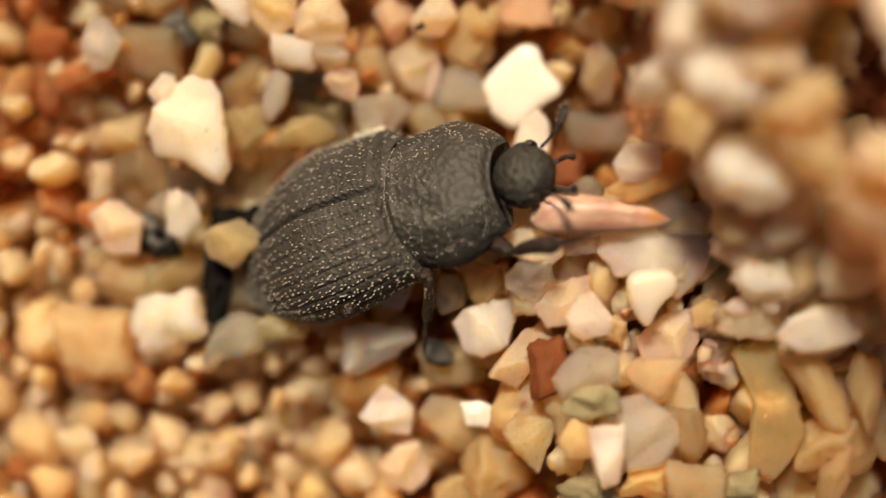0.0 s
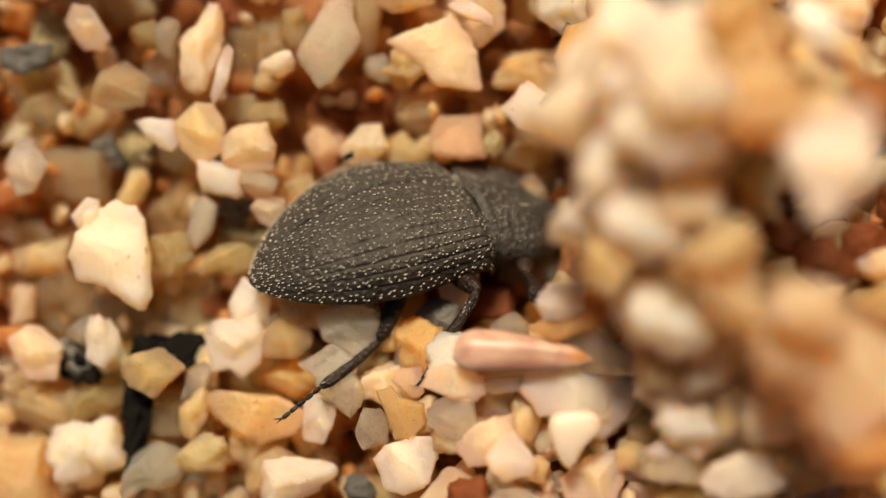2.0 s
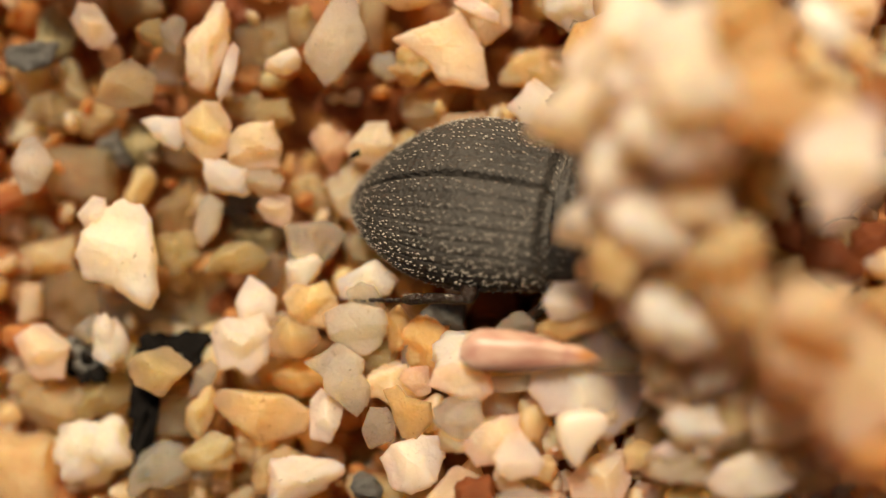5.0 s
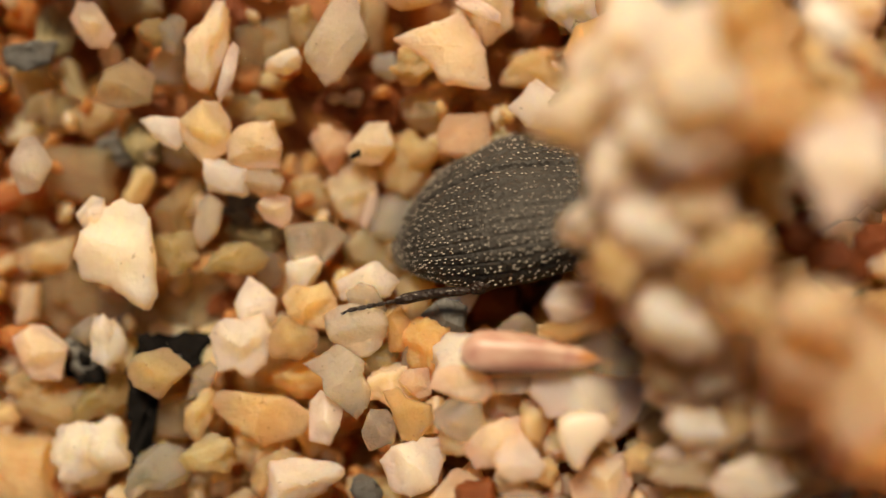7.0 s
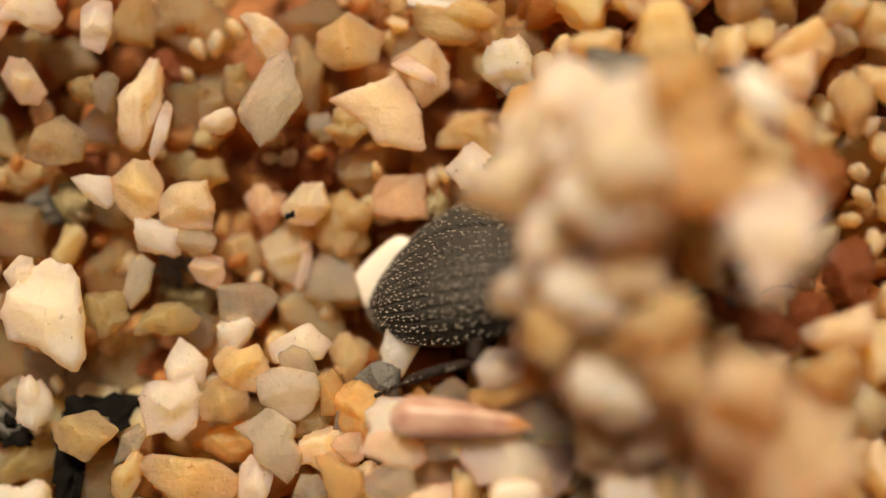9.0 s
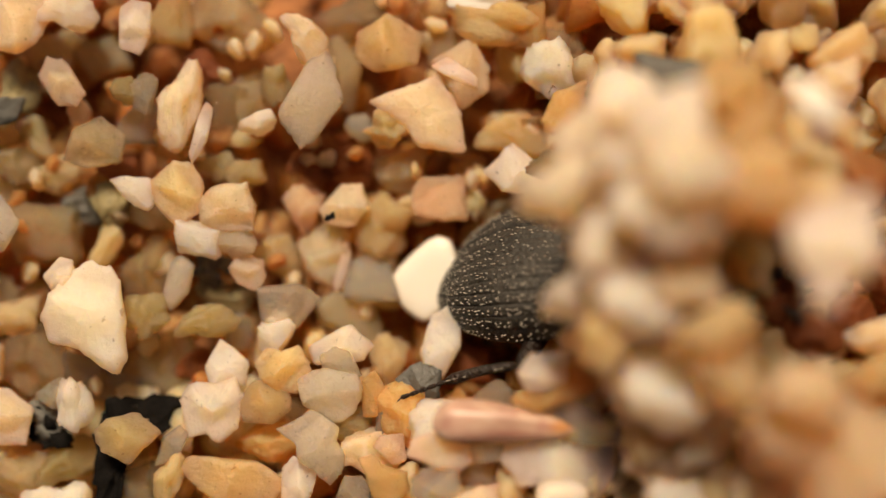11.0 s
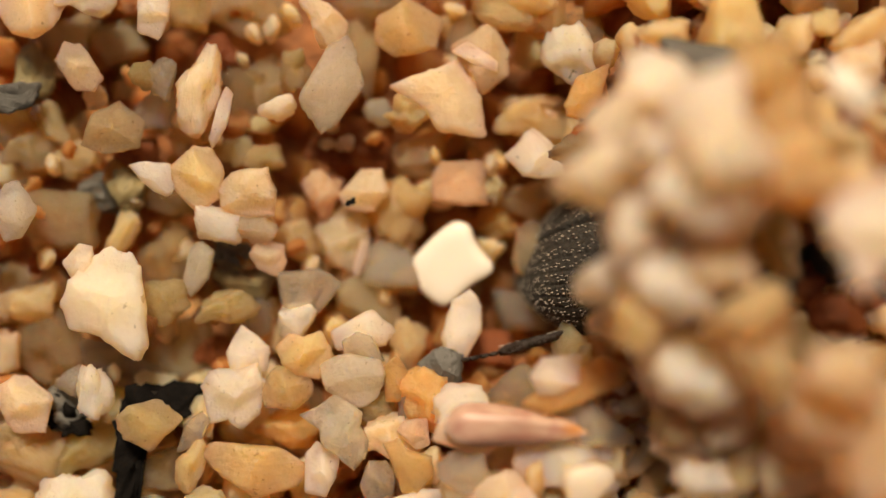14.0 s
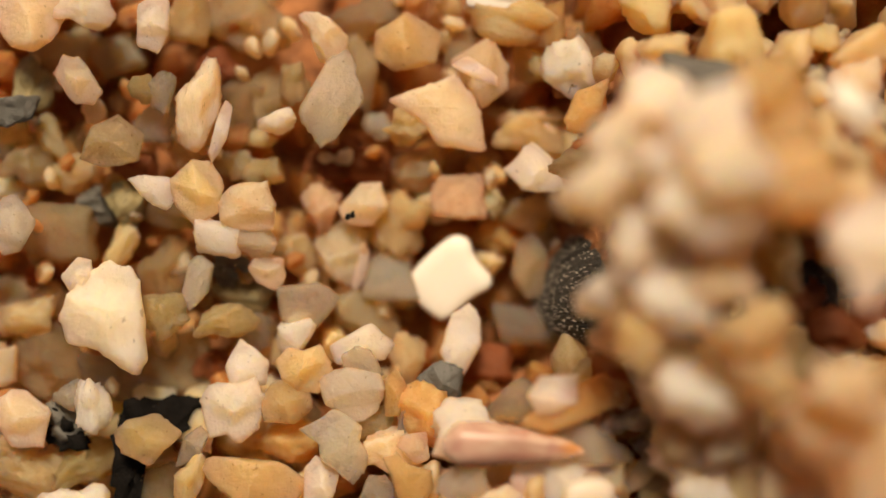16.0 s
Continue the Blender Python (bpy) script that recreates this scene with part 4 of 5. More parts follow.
grain(-5.29, -1.40, -1.33, 0.78, 0.69, 0, "grey", "block", 2, lean=0)
grain(-7.66, -1.39, -1.23, 0.90, 0.79, 0, "grey", "stone", 3, lean=-9)
grain(-6.65, -1.54, -0.83, 0.41, 0.33, 0, "clear", "stone", 4, lean=5)
grain(-3.73, -0.84, -0.93, 0.48, 0.34, 90, "clear", "stone", 0, lean=-4)
grain(-6.63, -2.16, 0.05, 0.50, 0.36, 90, "cream", "knob", 1, lean=10)
grain(-7.09, -1.97, -0.14, 0.34, 0.32, 0, "clear", "stone", 2, lean=1)
grain(-6.18, -1.82, -1.09, 0.62, 0.40, 10, "clear", "stone", 3, lean=-8)
grain(-7.34, -2.55, -0.59, 0.51, 0.47, 0, "slate", "knob", 4, lean=6)
grain(-8.04, -3.42, -0.67, 0.79, 0.52, -20, "tan", "stone", 0, lean=-3)
grain(-6.86, -3.31, -0.61, 0.76, 0.40, 30, "lime", "stone", 1, lean=11)
grain(-5.55, -3.67, -0.45, 0.55, 0.41, 0, "grey", "block", 2, lean=2)
grain(-4.84, -3.53, 0.12, 0.53, 0.28, 80, "yellow", "stone", 3, lean=-7)
grain(-8.46, -1.48, -0.75, 0.41, 0.23, 90, "peach", "stone", 4, lean=7)
grain(-1.55, 5.35, -0.97, 0.77, 0.46, 0, "grey", "knob", 0, lean=-2)
grain(-2.34, 4.84, -0.07, 0.57, 0.35, -50, "peach", "stone", 1, lean=-11)
grain(-1.65, 4.26, -1.07, 0.77, 0.40, 95, "grey", "stone", 2, lean=3)
grain(0.29, 4.67, -0.90, 0.49, 0.34, 100, "grey", "block", 3, lean=-6)
grain(-0.77, 3.15, -0.19, 0.45, 0.38, 0, "yellow", "knob", 4, lean=8)
grain(-1.32, 3.21, -0.86, 0.31, 0.27, 0, "clear", "block", 0, lean=-1)
grain(1.23, 5.24, -0.21, 0.88, 0.53, -15, "yellow", "knob", 1, lean=-10)
grain(1.05, 5.53, -0.02, 0.67, 0.20, 5, "white", "shard", 2, c=0.16, lean=4)
grain(1.84, 5.08, -0.20, 0.49, 0.41, 90, "orange", "block", 3, lean=-5)
grain(2.51, 4.45, -0.30, 0.68, 0.54, 100, "grey", "stone", 4, lean=9)
grain(2.00, 3.37, -0.53, 0.42, 0.19, 5, "tan", "shard", 0, c=0.16, lean=0)
grain(1.81, 3.06, -0.81, 0.83, 0.55, 0, "tan", "stone", 1, lean=-9)
grain(2.41, 2.38, 1.04, 0.59, 0.45, 0, "grey", "stone", 2, lean=5)
grain(-2.92, 3.96, -0.37, 0.42, 0.30, 80, "lime", "knob", 3, lean=-4)
grain(-3.24, 3.22, -0.02, 0.35, 0.26, 0, "cream", "block", 4, lean=10)
grain(-1.64, 2.67, -1.36, 0.69, 0.62, 0, "rust_shade", "stone", 0, lean=1)
grain(-2.32, 2.49, -1.10, 0.44, 0.40, 0, "rust_shade", "stone", 1, lean=-8)
grain(-2.42, 1.59, -0.88, 0.48, 0.41, 90, "pink", "stone", 2, lean=6)
grain(-0.86, 1.25, -0.95, 0.62, 0.57, 40, "tan", "knob", 3, lean=-3)
grain(0.91, 1.72, -0.78, 0.34, 0.26, 90, "lime", "knob", 4, lean=11)
grain(-0.53, 2.39, -0.96, 0.55, 0.47, 0, "tan", "stone", 0, lean=2)
grain(-1.99, 0.73, -1.02, 0.65, 0.55, 100, "peach", "stone", 1, lean=-7)
grain(-1.62, 0.49, -0.75, 0.48, 0.12, 80, "cream", "shard", 2, c=0.11, lean=7)
grain(-1.08, 0.27, -0.81, 0.56, 0.47, 0, "clear", "block", 3, lean=-2)
grain(1.63, -0.68, -1.11, 0.66, 0.41, 0, "clear", "stone", 4, lean=-11)
grain(-1.53, -0.51, -1.19, 0.72, 0.54, -20, "grey", "block", 0, lean=3)
grain(-2.86, -0.86, -0.19, 0.41, 0.37, 90, "cream", "block", 1, lean=-6)
grain(-0.75, -1.39, -0.80, 0.56, 0.40, 90, "tan", "stone", 2, lean=8)
grain(-0.40, -2.26, 0.29, 0.61, 0.52, -40, "orange", "stone", 3, lean=-1)
grain(-0.82, -2.39, 0.31, 0.41, 0.16, 75, "clear", "shard", 4, c=0.14, lean=-10)
grain(-1.41, -2.51, -0.02, 0.42, 0.38, 0, "lime", "stone", 0, lean=4)
grain(-1.09, -3.00, 0.29, 0.61, 0.45, 0, "peach", "stone", 1, lean=-5)
grain(-3.03, -2.89, -0.53, 0.63, 0.45, 0, "orange", "stone", 2, lean=9)
grain(0.23, -2.30, 1.08, 0.59, 0.43, 20, "cream", "block", 3, lean=0)
grain(1.09, -2.01, 1.26, 0.54, 0.36, 20, "clear", "block", 4, lean=-9)
grain(-0.86, -0.07, -0.97, 0.41, 0.30, 0, "tan", "stone", 0, lean=5)
grain(-2.97, 0.71, -1.08, 0.48, 0.43, 0, "tan", "stone", 1, lean=-4)
grain(-7.38, 2.25, -1.16, 0.55, 0.43, 0, "tan", "stone", 2, lean=10)
grain(-4.41, 4.36, -1.01, 0.48, 0.41, 0, "rust_shade", "stone", 3, lean=1)
grain(-6.07, 2.36, -1.10, 0.46, 0.39, 0, "rust_shade", "stone", 4, lean=-8)
grain(-8.09, -0.51, -0.96, 0.55, 0.41, 0, "tan", "stone", 0, lean=6)
grain(-4.51, -1.51, -1.10, 0.42, 0.36, 0, "rust_shade", "stone", 1, lean=-3)
grain(1.62, 1.51, -1.09, 0.52, 0.42, 0, "tan", "stone", 2, lean=11)
grain(1.09, 1.07, -1.44, 0.46, 0.36, 0, "orange", "stone", 3, lean=2)
grain(0.82, -1.41, -1.07, 0.55, 0.41, 0, "rust_shade", "stone", 4, lean=-7)
grain(-2.82, -4.78, 0.20, 0.76, 0.53, 15, "cream", "shard", 0, c=0.34, lean=7)
grain(-5.65, -4.64, 0.05, 0.71, 0.45, 30, "clear", "stone", 1, lean=-2)
grain(-4.76, -4.36, 0.09, 0.62, 0.39, 15, "lime", "stone", 2, lean=-11)
grain(-7.01, -4.36, -0.23, 0.77, 0.71, -0, "cream", "knob", 3, lean=3)
grain(-8.62, -4.76, -0.65, 0.82, 0.78, -0, "tan", "stone", 4, lean=-6)
grain(-1.63, -4.98, 0.11, 0.31, 0.27, -0, "slate", "block", 0, lean=8)
grain(-8.05, -3.18, -0.69, 0.70, 0.59, -25, "tan", "stone", 1, lean=-1)
grain(3.55, -1.45, 3.30, 0.62, 0.55, 40, "peach", "block", 2, lean=-10)
grain(3.46, 2.68, 6.00, 0.62, 0.57, 90, "cream", "block", 3, lean=4)
grain(3.05, 2.15, 5.40, 0.60, 0.56, -0, "cream", "block", 4, lean=-5)
grain(3.74, 1.96, 6.15, 0.68, 0.63, 20, "cream", "block", 0, lean=9)
grain(3.29, 1.32, 5.70, 0.66, 0.58, -0, "cream", "block", 1, lean=0)
grain(2.45, 1.70, 4.50, 0.58, 0.49, 30, "cream", "block", 2, lean=-9)
grain(2.82, 1.02, 4.80, 0.58, 0.55, -0, "cream", "block", 3, lean=5)
grain(3.97, 1.20, 5.70, 0.55, 0.47, -0, "peach", "block", 4, lean=-4)
grain(4.92, 1.74, 5.70, 0.78, 0.64, 10, "tan", "block", 0, lean=10)
grain(5.43, 3.20, 3.00, 0.62, 0.55, 60, "tan", "stone", 1, lean=1)
# The dark brown of this grain stands for a shaded hollow.
grain(6.05, 2.40, 3.60, 0.64, 0.44, 15, "rust_shade", "stone", 2, lean=-8)
grain(4.63, 2.98, 3.12, 0.68, 0.37, 95, "lime", "stone", 3, lean=6)
grain(2.46, 0.10, 4.05, 0.59, 0.54, -0, "cream", "block", 4, lean=-3)
grain(2.73, 0.45, 4.65, 0.52, 0.43, -0, "cream", "block", 0, lean=11)
grain(2.87, -0.60, 4.50, 0.58, 0.48, 95, "yellow", "block", 1, lean=2)
grain(3.37, 0.39, 4.80, 0.64, 0.54, -0, "cream", "block", 2, lean=-7)
grain(3.96, 0.47, 5.10, 0.56, 0.47, -0, "peach", "block", 3, lean=7)
grain(4.39, -0.49, 5.10, 0.68, 0.54, -0, "tan", "block", 4, lean=-2)
grain(4.64, -1.13, 4.80, 0.63, 0.49, -20, "tan", "block", 0, lean=-11)
grain(5.47, 0.65, 3.18, 0.62, 0.38, 100, "tan", "stone", 1, lean=3)
grain(4.39, -1.36, 3.90, 0.46, 0.43, -0, "peach", "block", 2, lean=-6)
grain(2.42, 4.27, 0.07, 0.63, 0.60, -0, "cream", "stone", 3, lean=8)
grain(4.22, 3.79, 2.55, 0.70, 0.37, -5, "slate", "stone", 4, lean=-1)
grain(7.89, -0.60, 2.45, 0.65, 0.36, 10, "peach", "stone", 0, lean=-10)
grain(8.24, 0.39, 1.91, 0.64, 0.45, 90, "rust_shade", "stone", 1, lean=4)
grain(8.23, 3.30, 2.04, 0.58, 0.39, 90, "tan", "stone", 2, lean=-5)
grain(5.71, -2.21, 3.79, 0.73, 0.59, 90, "peach", "stone", 3, lean=9)
grain(5.14, -2.49, 2.80, 0.63, 0.54, 90, "tan", "stone", 4, lean=0)
grain(5.64, -2.08, 5.10, 0.69, 0.63, -0, "peach", "block", 0, lean=-9)
grain(5.61, -1.37, 6.00, 0.65, 0.49, -0, "peach", "block", 1, lean=5)
grain(6.44, -2.47, 5.10, 0.92, 0.86, 40, "peach", "block", 2, lean=-4)
grain(6.85, -3.10, 5.10, 0.69, 0.64, -0, "orange", "block", 3, lean=10)
grain(7.51, -1.34, 3.06, 0.56, 0.49, -0, "tan", "block", 4, lean=1)
grain(7.03, 3.78, 2.51, 0.46, 0.44, -0, "peach", "stone", 0, lean=-8)
# Three dark grains that put the hollow's shade into their colour.
grain(7.50, -0.42, 2.02, 0.53, 0.46, -0, "rust_shade", "stone", 1, lean=6)
grain(6.09, -0.11, 2.01, 0.52, 0.45, -0, "rust_shade", "stone", 2, lean=-3)
grain(6.70, -0.61, 2.45, 0.53, 0.45, -0, "rust_shade", "stone", 3, lean=11)
grain(2.01, 1.74, 4.95, 0.61, 0.53, 0, "cream", "block", 4, lean=2)
grain(3.25, -0.02, 4.80, 0.67, 0.58, 0, "cream", "block", 0, lean=-7)
grain(2.89, 0.61, 4.80, 0.55, 0.51, 0, "peach", "block", 1, lean=7)
grain(2.48, 2.67, 4.50, 0.55, 0.49, 0, "cream", "block", 2, lean=-2)
grain(3.10, 3.29, 4.50, 0.62, 0.55, 0, "cream", "block", 3, lean=-11)
grain(2.72, -0.62, 3.00, 0.46, 0.41, 0, "peach", "block", 4, lean=3)
grain(3.81, -1.48, 3.90, 0.75, 0.69, 0, "cream", "block", 0, lean=-6)
grain(4.74, 3.24, 4.80, 0.67, 0.60, 0, "yellow", "block", 1, lean=8)
grain(4.86, 2.41, 5.10, 0.65, 0.60, 0, "tan", "block", 2, lean=-1)
grain(4.25, -2.30, 2.70, 0.80, 0.66, 0, "peach", "block", 3, lean=-10)
grain(0.49, -5.07, 1.63, 0.54, 0.39, 99, "rust_shade", "stone", 4, lean=4)
grain(2.97, -6.26, 2.17, 0.59, 0.37, 99, "grey", "stone", 0, lean=-5)
grain(-0.50, -7.26, 0.39, 0.83, 0.66, 59, "tan", "stone", 1, lean=9)
grain(-1.27, -7.66, 0.12, 0.51, 0.36, -1, "yellow", "block", 2, lean=0)
grain(4.51, -3.35, 2.56, 0.61, 0.35, 69, "peach", "shard", 3, c=0.24, lean=-9)
grain(4.27, -3.81, 2.42, 0.68, 0.28, 4, "cream", "shard", 4, c=0.20, lean=5)
grain(5.40, -5.62, 2.20, 1.05, 0.37, 114, "tan", "stone", 0, lean=-4)
grain(5.72, -6.58, 1.90, 0.80, 0.63, -1, "tan", "stone", 1, lean=10)
grain(6.15, -5.57, 2.25, 0.79, 0.32, 94, "tan", "stone", 2, lean=1)
grain(5.59, -7.02, 2.26, 0.61, 0.28, 79, "tan", "stone", 3, lean=-8)
grain(3.11, -7.22, 2.17, 0.59, 0.50, -1, "grey", "stone", 4, lean=6)
grain(3.90, -7.26, 2.06, 0.40, 0.33, -1, "olive", "stone", 0, lean=-3)
grain(2.41, -7.14, 2.03, 0.67, 0.39, -1, "orange", "stone", 1, lean=11)
grain(1.16, -7.29, 2.23, 0.54, 0.28, -1, "olive", "knob", 2, lean=2)
grain(-3.14, -4.69, -0.02, 0.76, 0.51, 19, "tan", "stone", 3, lean=-7)
grain(-1.37, -5.23, -0.45, 0.65, 0.51, 9, "tan", "stone", 4, lean=7)
grain(-3.10, -5.68, -0.51, 0.79, 0.52, 9, "orange", "stone", 0, lean=-2)
grain(3.48, -1.56, 3.75, 0.60, 0.55, -0, "cream", "block", 1, lean=-11)
grain(3.88, -2.07, 3.15, 0.69, 0.59, 30, "tan", "block", 2, lean=3)
grain(4.14, -2.75, 2.55, 0.71, 0.53, -20, "peach", "block", 3, lean=-6)
grain(4.59, -2.36, 3.15, 0.72, 0.62, 40, "peach", "block", 4, lean=8)
grain(4.44, -3.34, 2.55, 0.74, 0.59, 10, "cream", "block", 0, lean=-1)
grain(5.05, -3.18, 2.70, 0.74, 0.60, 60, "tan", "block", 1, lean=-10)
grain(4.14, -4.03, 2.20, 0.63, 0.50, -0, "peach", "block", 2, lean=4)
grain(5.73, -2.93, 3.15, 0.79, 0.65, 20, "peach", "block", 3, lean=-5)
grain(6.02, -3.95, 2.70, 0.74, 0.67, -50, "tan", "block", 4, lean=9)
grain(6.85, -3.74, 2.85, 0.80, 0.67, -0, "peach", "block", 0, lean=0)


# ---- odd pieces among the grains ----


def outline_slab(pts, thick):
    """A flake with rounded rims from a closed outline."""
    pts = np.asarray(pts, float)
    for _ in range(3):
        q = np.roll(pts, -1, 0)
        pts = np.stack([0.78 * pts + 0.22 * q, 0.22 * pts + 0.78 * q], 1).reshape(-1, 2)
    c = pts.mean(0)
    v, n = [], len(pts)
    prof = [(0.0, 1.0), (0.55, 1.0), (0.86, 0.93), (0.96, 0.72), (1.0, 0.35), (1.0, -0.35), (0.95, -0.75), (0.8, -1.0), (0.0, -1.0)]
    for s, h in prof:
        v += [(*(c + (p - c) * s), h * thick * 0.5) for p in pts]
    f = []
    for r in range(len(prof) - 1):
        f += [(r * n + i, (r + 1) * n + i, (r + 1) * n + (i + 1) % n, r * n + (i + 1) % n) for i in range(n)]
    return v, f


def flake(name, pts, thick, mat, m, label, category):
    v, f = outline_slab(pts, thick)
    v = np.asarray(v)
    if mat == "black" and name == "charred_scrap":
        r = np.hypot(v[:, 0], v[:, 1]) + 0.01
        ang = np.arctan2(v[:, 1], v[:, 0])
        wob = 0.10 * np.sin(7 * ang + 1) + 0.07 * np.sin(17 * ang) + 0.05 * np.sin(31 * ang + 2)
        v[:, :2] *= (1 + wob * np.minimum(0.5, r) / r)[:, None]
        v[:, 2] += 0.10 * np.sin(9 * v[:, 0] + 4 * v[:, 1]) + 0.08 * np.sin(13 * v[:, 1] - 5 * v[:, 0])
    ob = mesh_ob(name, v * MM, f, M[mat])
    ob.matrix_world = m
    return tagged(ob, label, category)


def spike():
    """Pink pointed shell splinter: a tapered, ridged spindle."""
    n, seg = 40, 28
    v = []
    for i in range(n):
        u = i / (n - 1)
        r = 0.37 * math.sin(min(1, u / 0.16 + 0.10) * math.pi / 2) ** 0.6 * (1 - 0.72 * (max(0, u - 0.30) / 0.70) ** 1.4) * math.cos(max(0, u - 0.84) / 0.165 * math.pi / 2) ** 0.6 + 0.004
        for k in range(seg):
            w = 2 * math.pi * k / seg
            rr = r * (1 + 0.05 * math.cos(5 * w + 1) + 0.025 * math.sin(9 * u + 3 * w))
            v.append((2.5 * (u - 0.5), rr * math.cos(w) + 0.05 * math.sin(u * 3), 0.78 * rr * math.sin(w)))
    f = grid_faces(n, seg, True)
    v += [(-1.26, 0, 0), (1.26, 0, 0)]
    f += [(n * seg, k, (k + 1) % seg) for k in range(seg)] + [(n * seg + 1, (n - 1) * seg + (k + 1) % seg, (n - 1) * seg + k) for k in range(seg)]
    return v, f


def spike_mat():
    m, nt, b = node_mat("pink_shell", 0.42)
    tc = nt.nodes.new("ShaderNodeTexCoord")
    mp = nt.nodes.new("ShaderNodeMapping")
    mp.inputs["Scale"].default_value = (500, 2600, 2600)
    nt.links.new(tc.outputs["Object"], mp.inputs[0])
    n = nt.nodes.new("ShaderNodeTexNoise")
    n.inputs["Scale"].default_value = 1.4
    n.inputs["Detail"].default_value = 5
    nt.links.new(mp.outputs[0], n.inputs["Vector"])
    sep = nt.nodes.new("ShaderNodeSeparateXYZ")
    nt.links.new(tc.outputs["Object"], sep.inputs[0])
    mr = nt.nodes.new("ShaderNodeMapRange")
    mr.inputs[1].default_value, mr.inputs[2].default_value = -0.00125, 0.00125
    nt.links.new(sep.outputs[0], mr.inputs[0])
    along = ramp(nt, [(0.0, (0.42, 0.28, 0.22)), (0.25, (0.37, 0.21, 0.16)), (0.5, (0.26, 0.12, 0.09)), (0.72, (0.26, 0.10, 0.06)), (0.86, (0.38, 0.16, 0.05)), (1.0, (0.44, 0.21, 0.08))], mr.outputs[0])
    c = mixc(nt, ramp(nt, [(0.42, (0, 0, 0)), (0.58, (0.9, 0.9, 0.9))], n.outputs["Fac"]), along, (0.42, 0.29, 0.22))
    c = mixc(nt, ramp(nt, [(0.50, (0, 0, 0)), (0.64, (0.8, 0.8, 0.8))], noise_tex(nt, 2600.0, 5.0, 0.65)), c, (0.30, 0.15, 0.12))
    nt.links.new(c, b.inputs["Base Color"])
    b.inputs["Subsurface Weight"].default_value = 0.12
    b.inputs["Subsurface Radius"].default_value = (1.0, 0.5, 0.35)
    b.inputs["Subsurface Scale"].default_value = 0.0003
    bump(nt, b, n.outputs["Fac"], 0.25, 0.00004)
    return m


def fibre(pts, label):
    """A hair-thin plant fibre laid along a few points."""
    p = np.asarray(pts, float)
    u, q = np.linspace(0, len(p) - 1, 30), np.arange(len(p))
    line = np.stack([np.interp(u, q, p[:, k]) for k in range(3)], 1)
    for _ in range(6):
        line[1:-1] = 0.25 * line[:-2] + 0.5 * line[1:-1] + 0.25 * line[2:]
    v, f = tube(line - line[0], np.linspace(0.022, 0.010, 30), 8)
    ob = mesh_ob("plant_fibre", np.asarray(v) * MM, f, M["fibre"])
    ob.matrix_world = mmpose(*line[0])
    return tagged(ob, label, "plant fibre")


M["spike"] = spike_mat()
sp = mesh_ob("shell_splinter", np.asarray(spike()[0]) * MM * 1.008, spike()[1], M["spike"])
sp.matrix_world = mmpose(1.479, -2.293, 2.00, 0, -4, -3.5)
sliding.append(tagged(sp, "pink pointed shell splinter lying on the mound", "shell splinter"))
flake("shell_flake", [(-0.94, 0.02), (-0.43, 0.56), (-0.02, 0.88), (0.30, 0.80), (0.41, 0.40), (0.76, 0.01), (0.73, -0.19), (0.35, -0.38), (-0.10, -0.79), (-0.29, -0.85), (-0.77, -0.46)], 0.4, "white", mmpose(0.19, 0.24, -0.85, 6, -8, 0), "smooth chalky white shell flake lying between grains", "shell flake")
flake("shell_flake", [(-0.33, 0.41), (0.29, 0.45), (0.40, 0.03), (-0.04, -0.58), (-0.32, -0.31)], 0.3, "white", mmpose(2.52, 0.70, -1.45, 0, 0, 0), "small white shell flake beside the mound", "shell flake")
flake("sand_grain", [(-0.51, 0.43), (0.35, 0.50), (0.50, 0.18), (0.10, -0.18), (-0.08, -0.65), (-0.36, -0.28)], 0.5, "cream", mmpose(2.38, -3.72, 2.00, 8, 5, 0), "milky clear pointed quartz sand grain on the mound", "sand grain")
flake("charred_scrap", [(-0.62, 0.62), (-0.41, 1.03), (0.39, 1.10), (1.16, 0.96), (1.12, 0.58), (0.39, 0.54), (-0.01, 0.60), (-0.24, 0.13), (-0.28, -0.86), (-0.21, -1.91), (-0.61, -1.96), (-0.68, -0.83)], 0.3, "black", mmpose(-5.67, -3.09, -0.35, 0, 4, 0), "black charred plant scrap half buried in sand", "plant scrap")
flake("charred_scrap", [(-0.42, 0.32), (-0.10, 0.46), (0.27, 0.05), (0.65, -0.28), (-0.04, -0.38), (-0.36, -0.16)], 0.25, "black", mmpose(-7.25, -2.68, -0.40, 0, 0, 0), "small black charred plant scrap between grains", "plant scrap")
# Black slab set low in the mound's hollow as its shade.
flake("charred_scrap", [(-0.82, 0.30), (-0.50, 0.83), (0.46, 0.91), (0.88, 0.15), (0.56, -0.92), (-0.19, -1.01), (-0.40, -0.25)], 0.3, "black", mmpose(6.52, -0.19, 0.30, 0, 0, 0), "black slab added as shade in a hollow of the mound", "plant scrap")
flake("charred_speck", [(-0.12, -0.03), (-0.08, 0.02), (-0.09, 0.06), (-0.01, 0.05), (0.05, 0.12), (0.09, 0.10), (0.08, 0.04), (0.11, 0.00), (0.05, -0.04), (0.00, -0.03), (-0.03, -0.08), (-0.07, -0.07)], 0.05, "black", mmpose(-1.85, 1.42, -0.11, 0, 0, 0), "tiny black charred speck stuck to a pale grain", "plant scrap")
fibre([(2.39, 1.47, 5.10), (2.25, 1.91, 5.22), (2.29, 2.34, 5.34), (2.48, 2.60, 5.46), (2.71, 2.69, 5.58)], "thin curved brown plant fibre clinging to the mound")
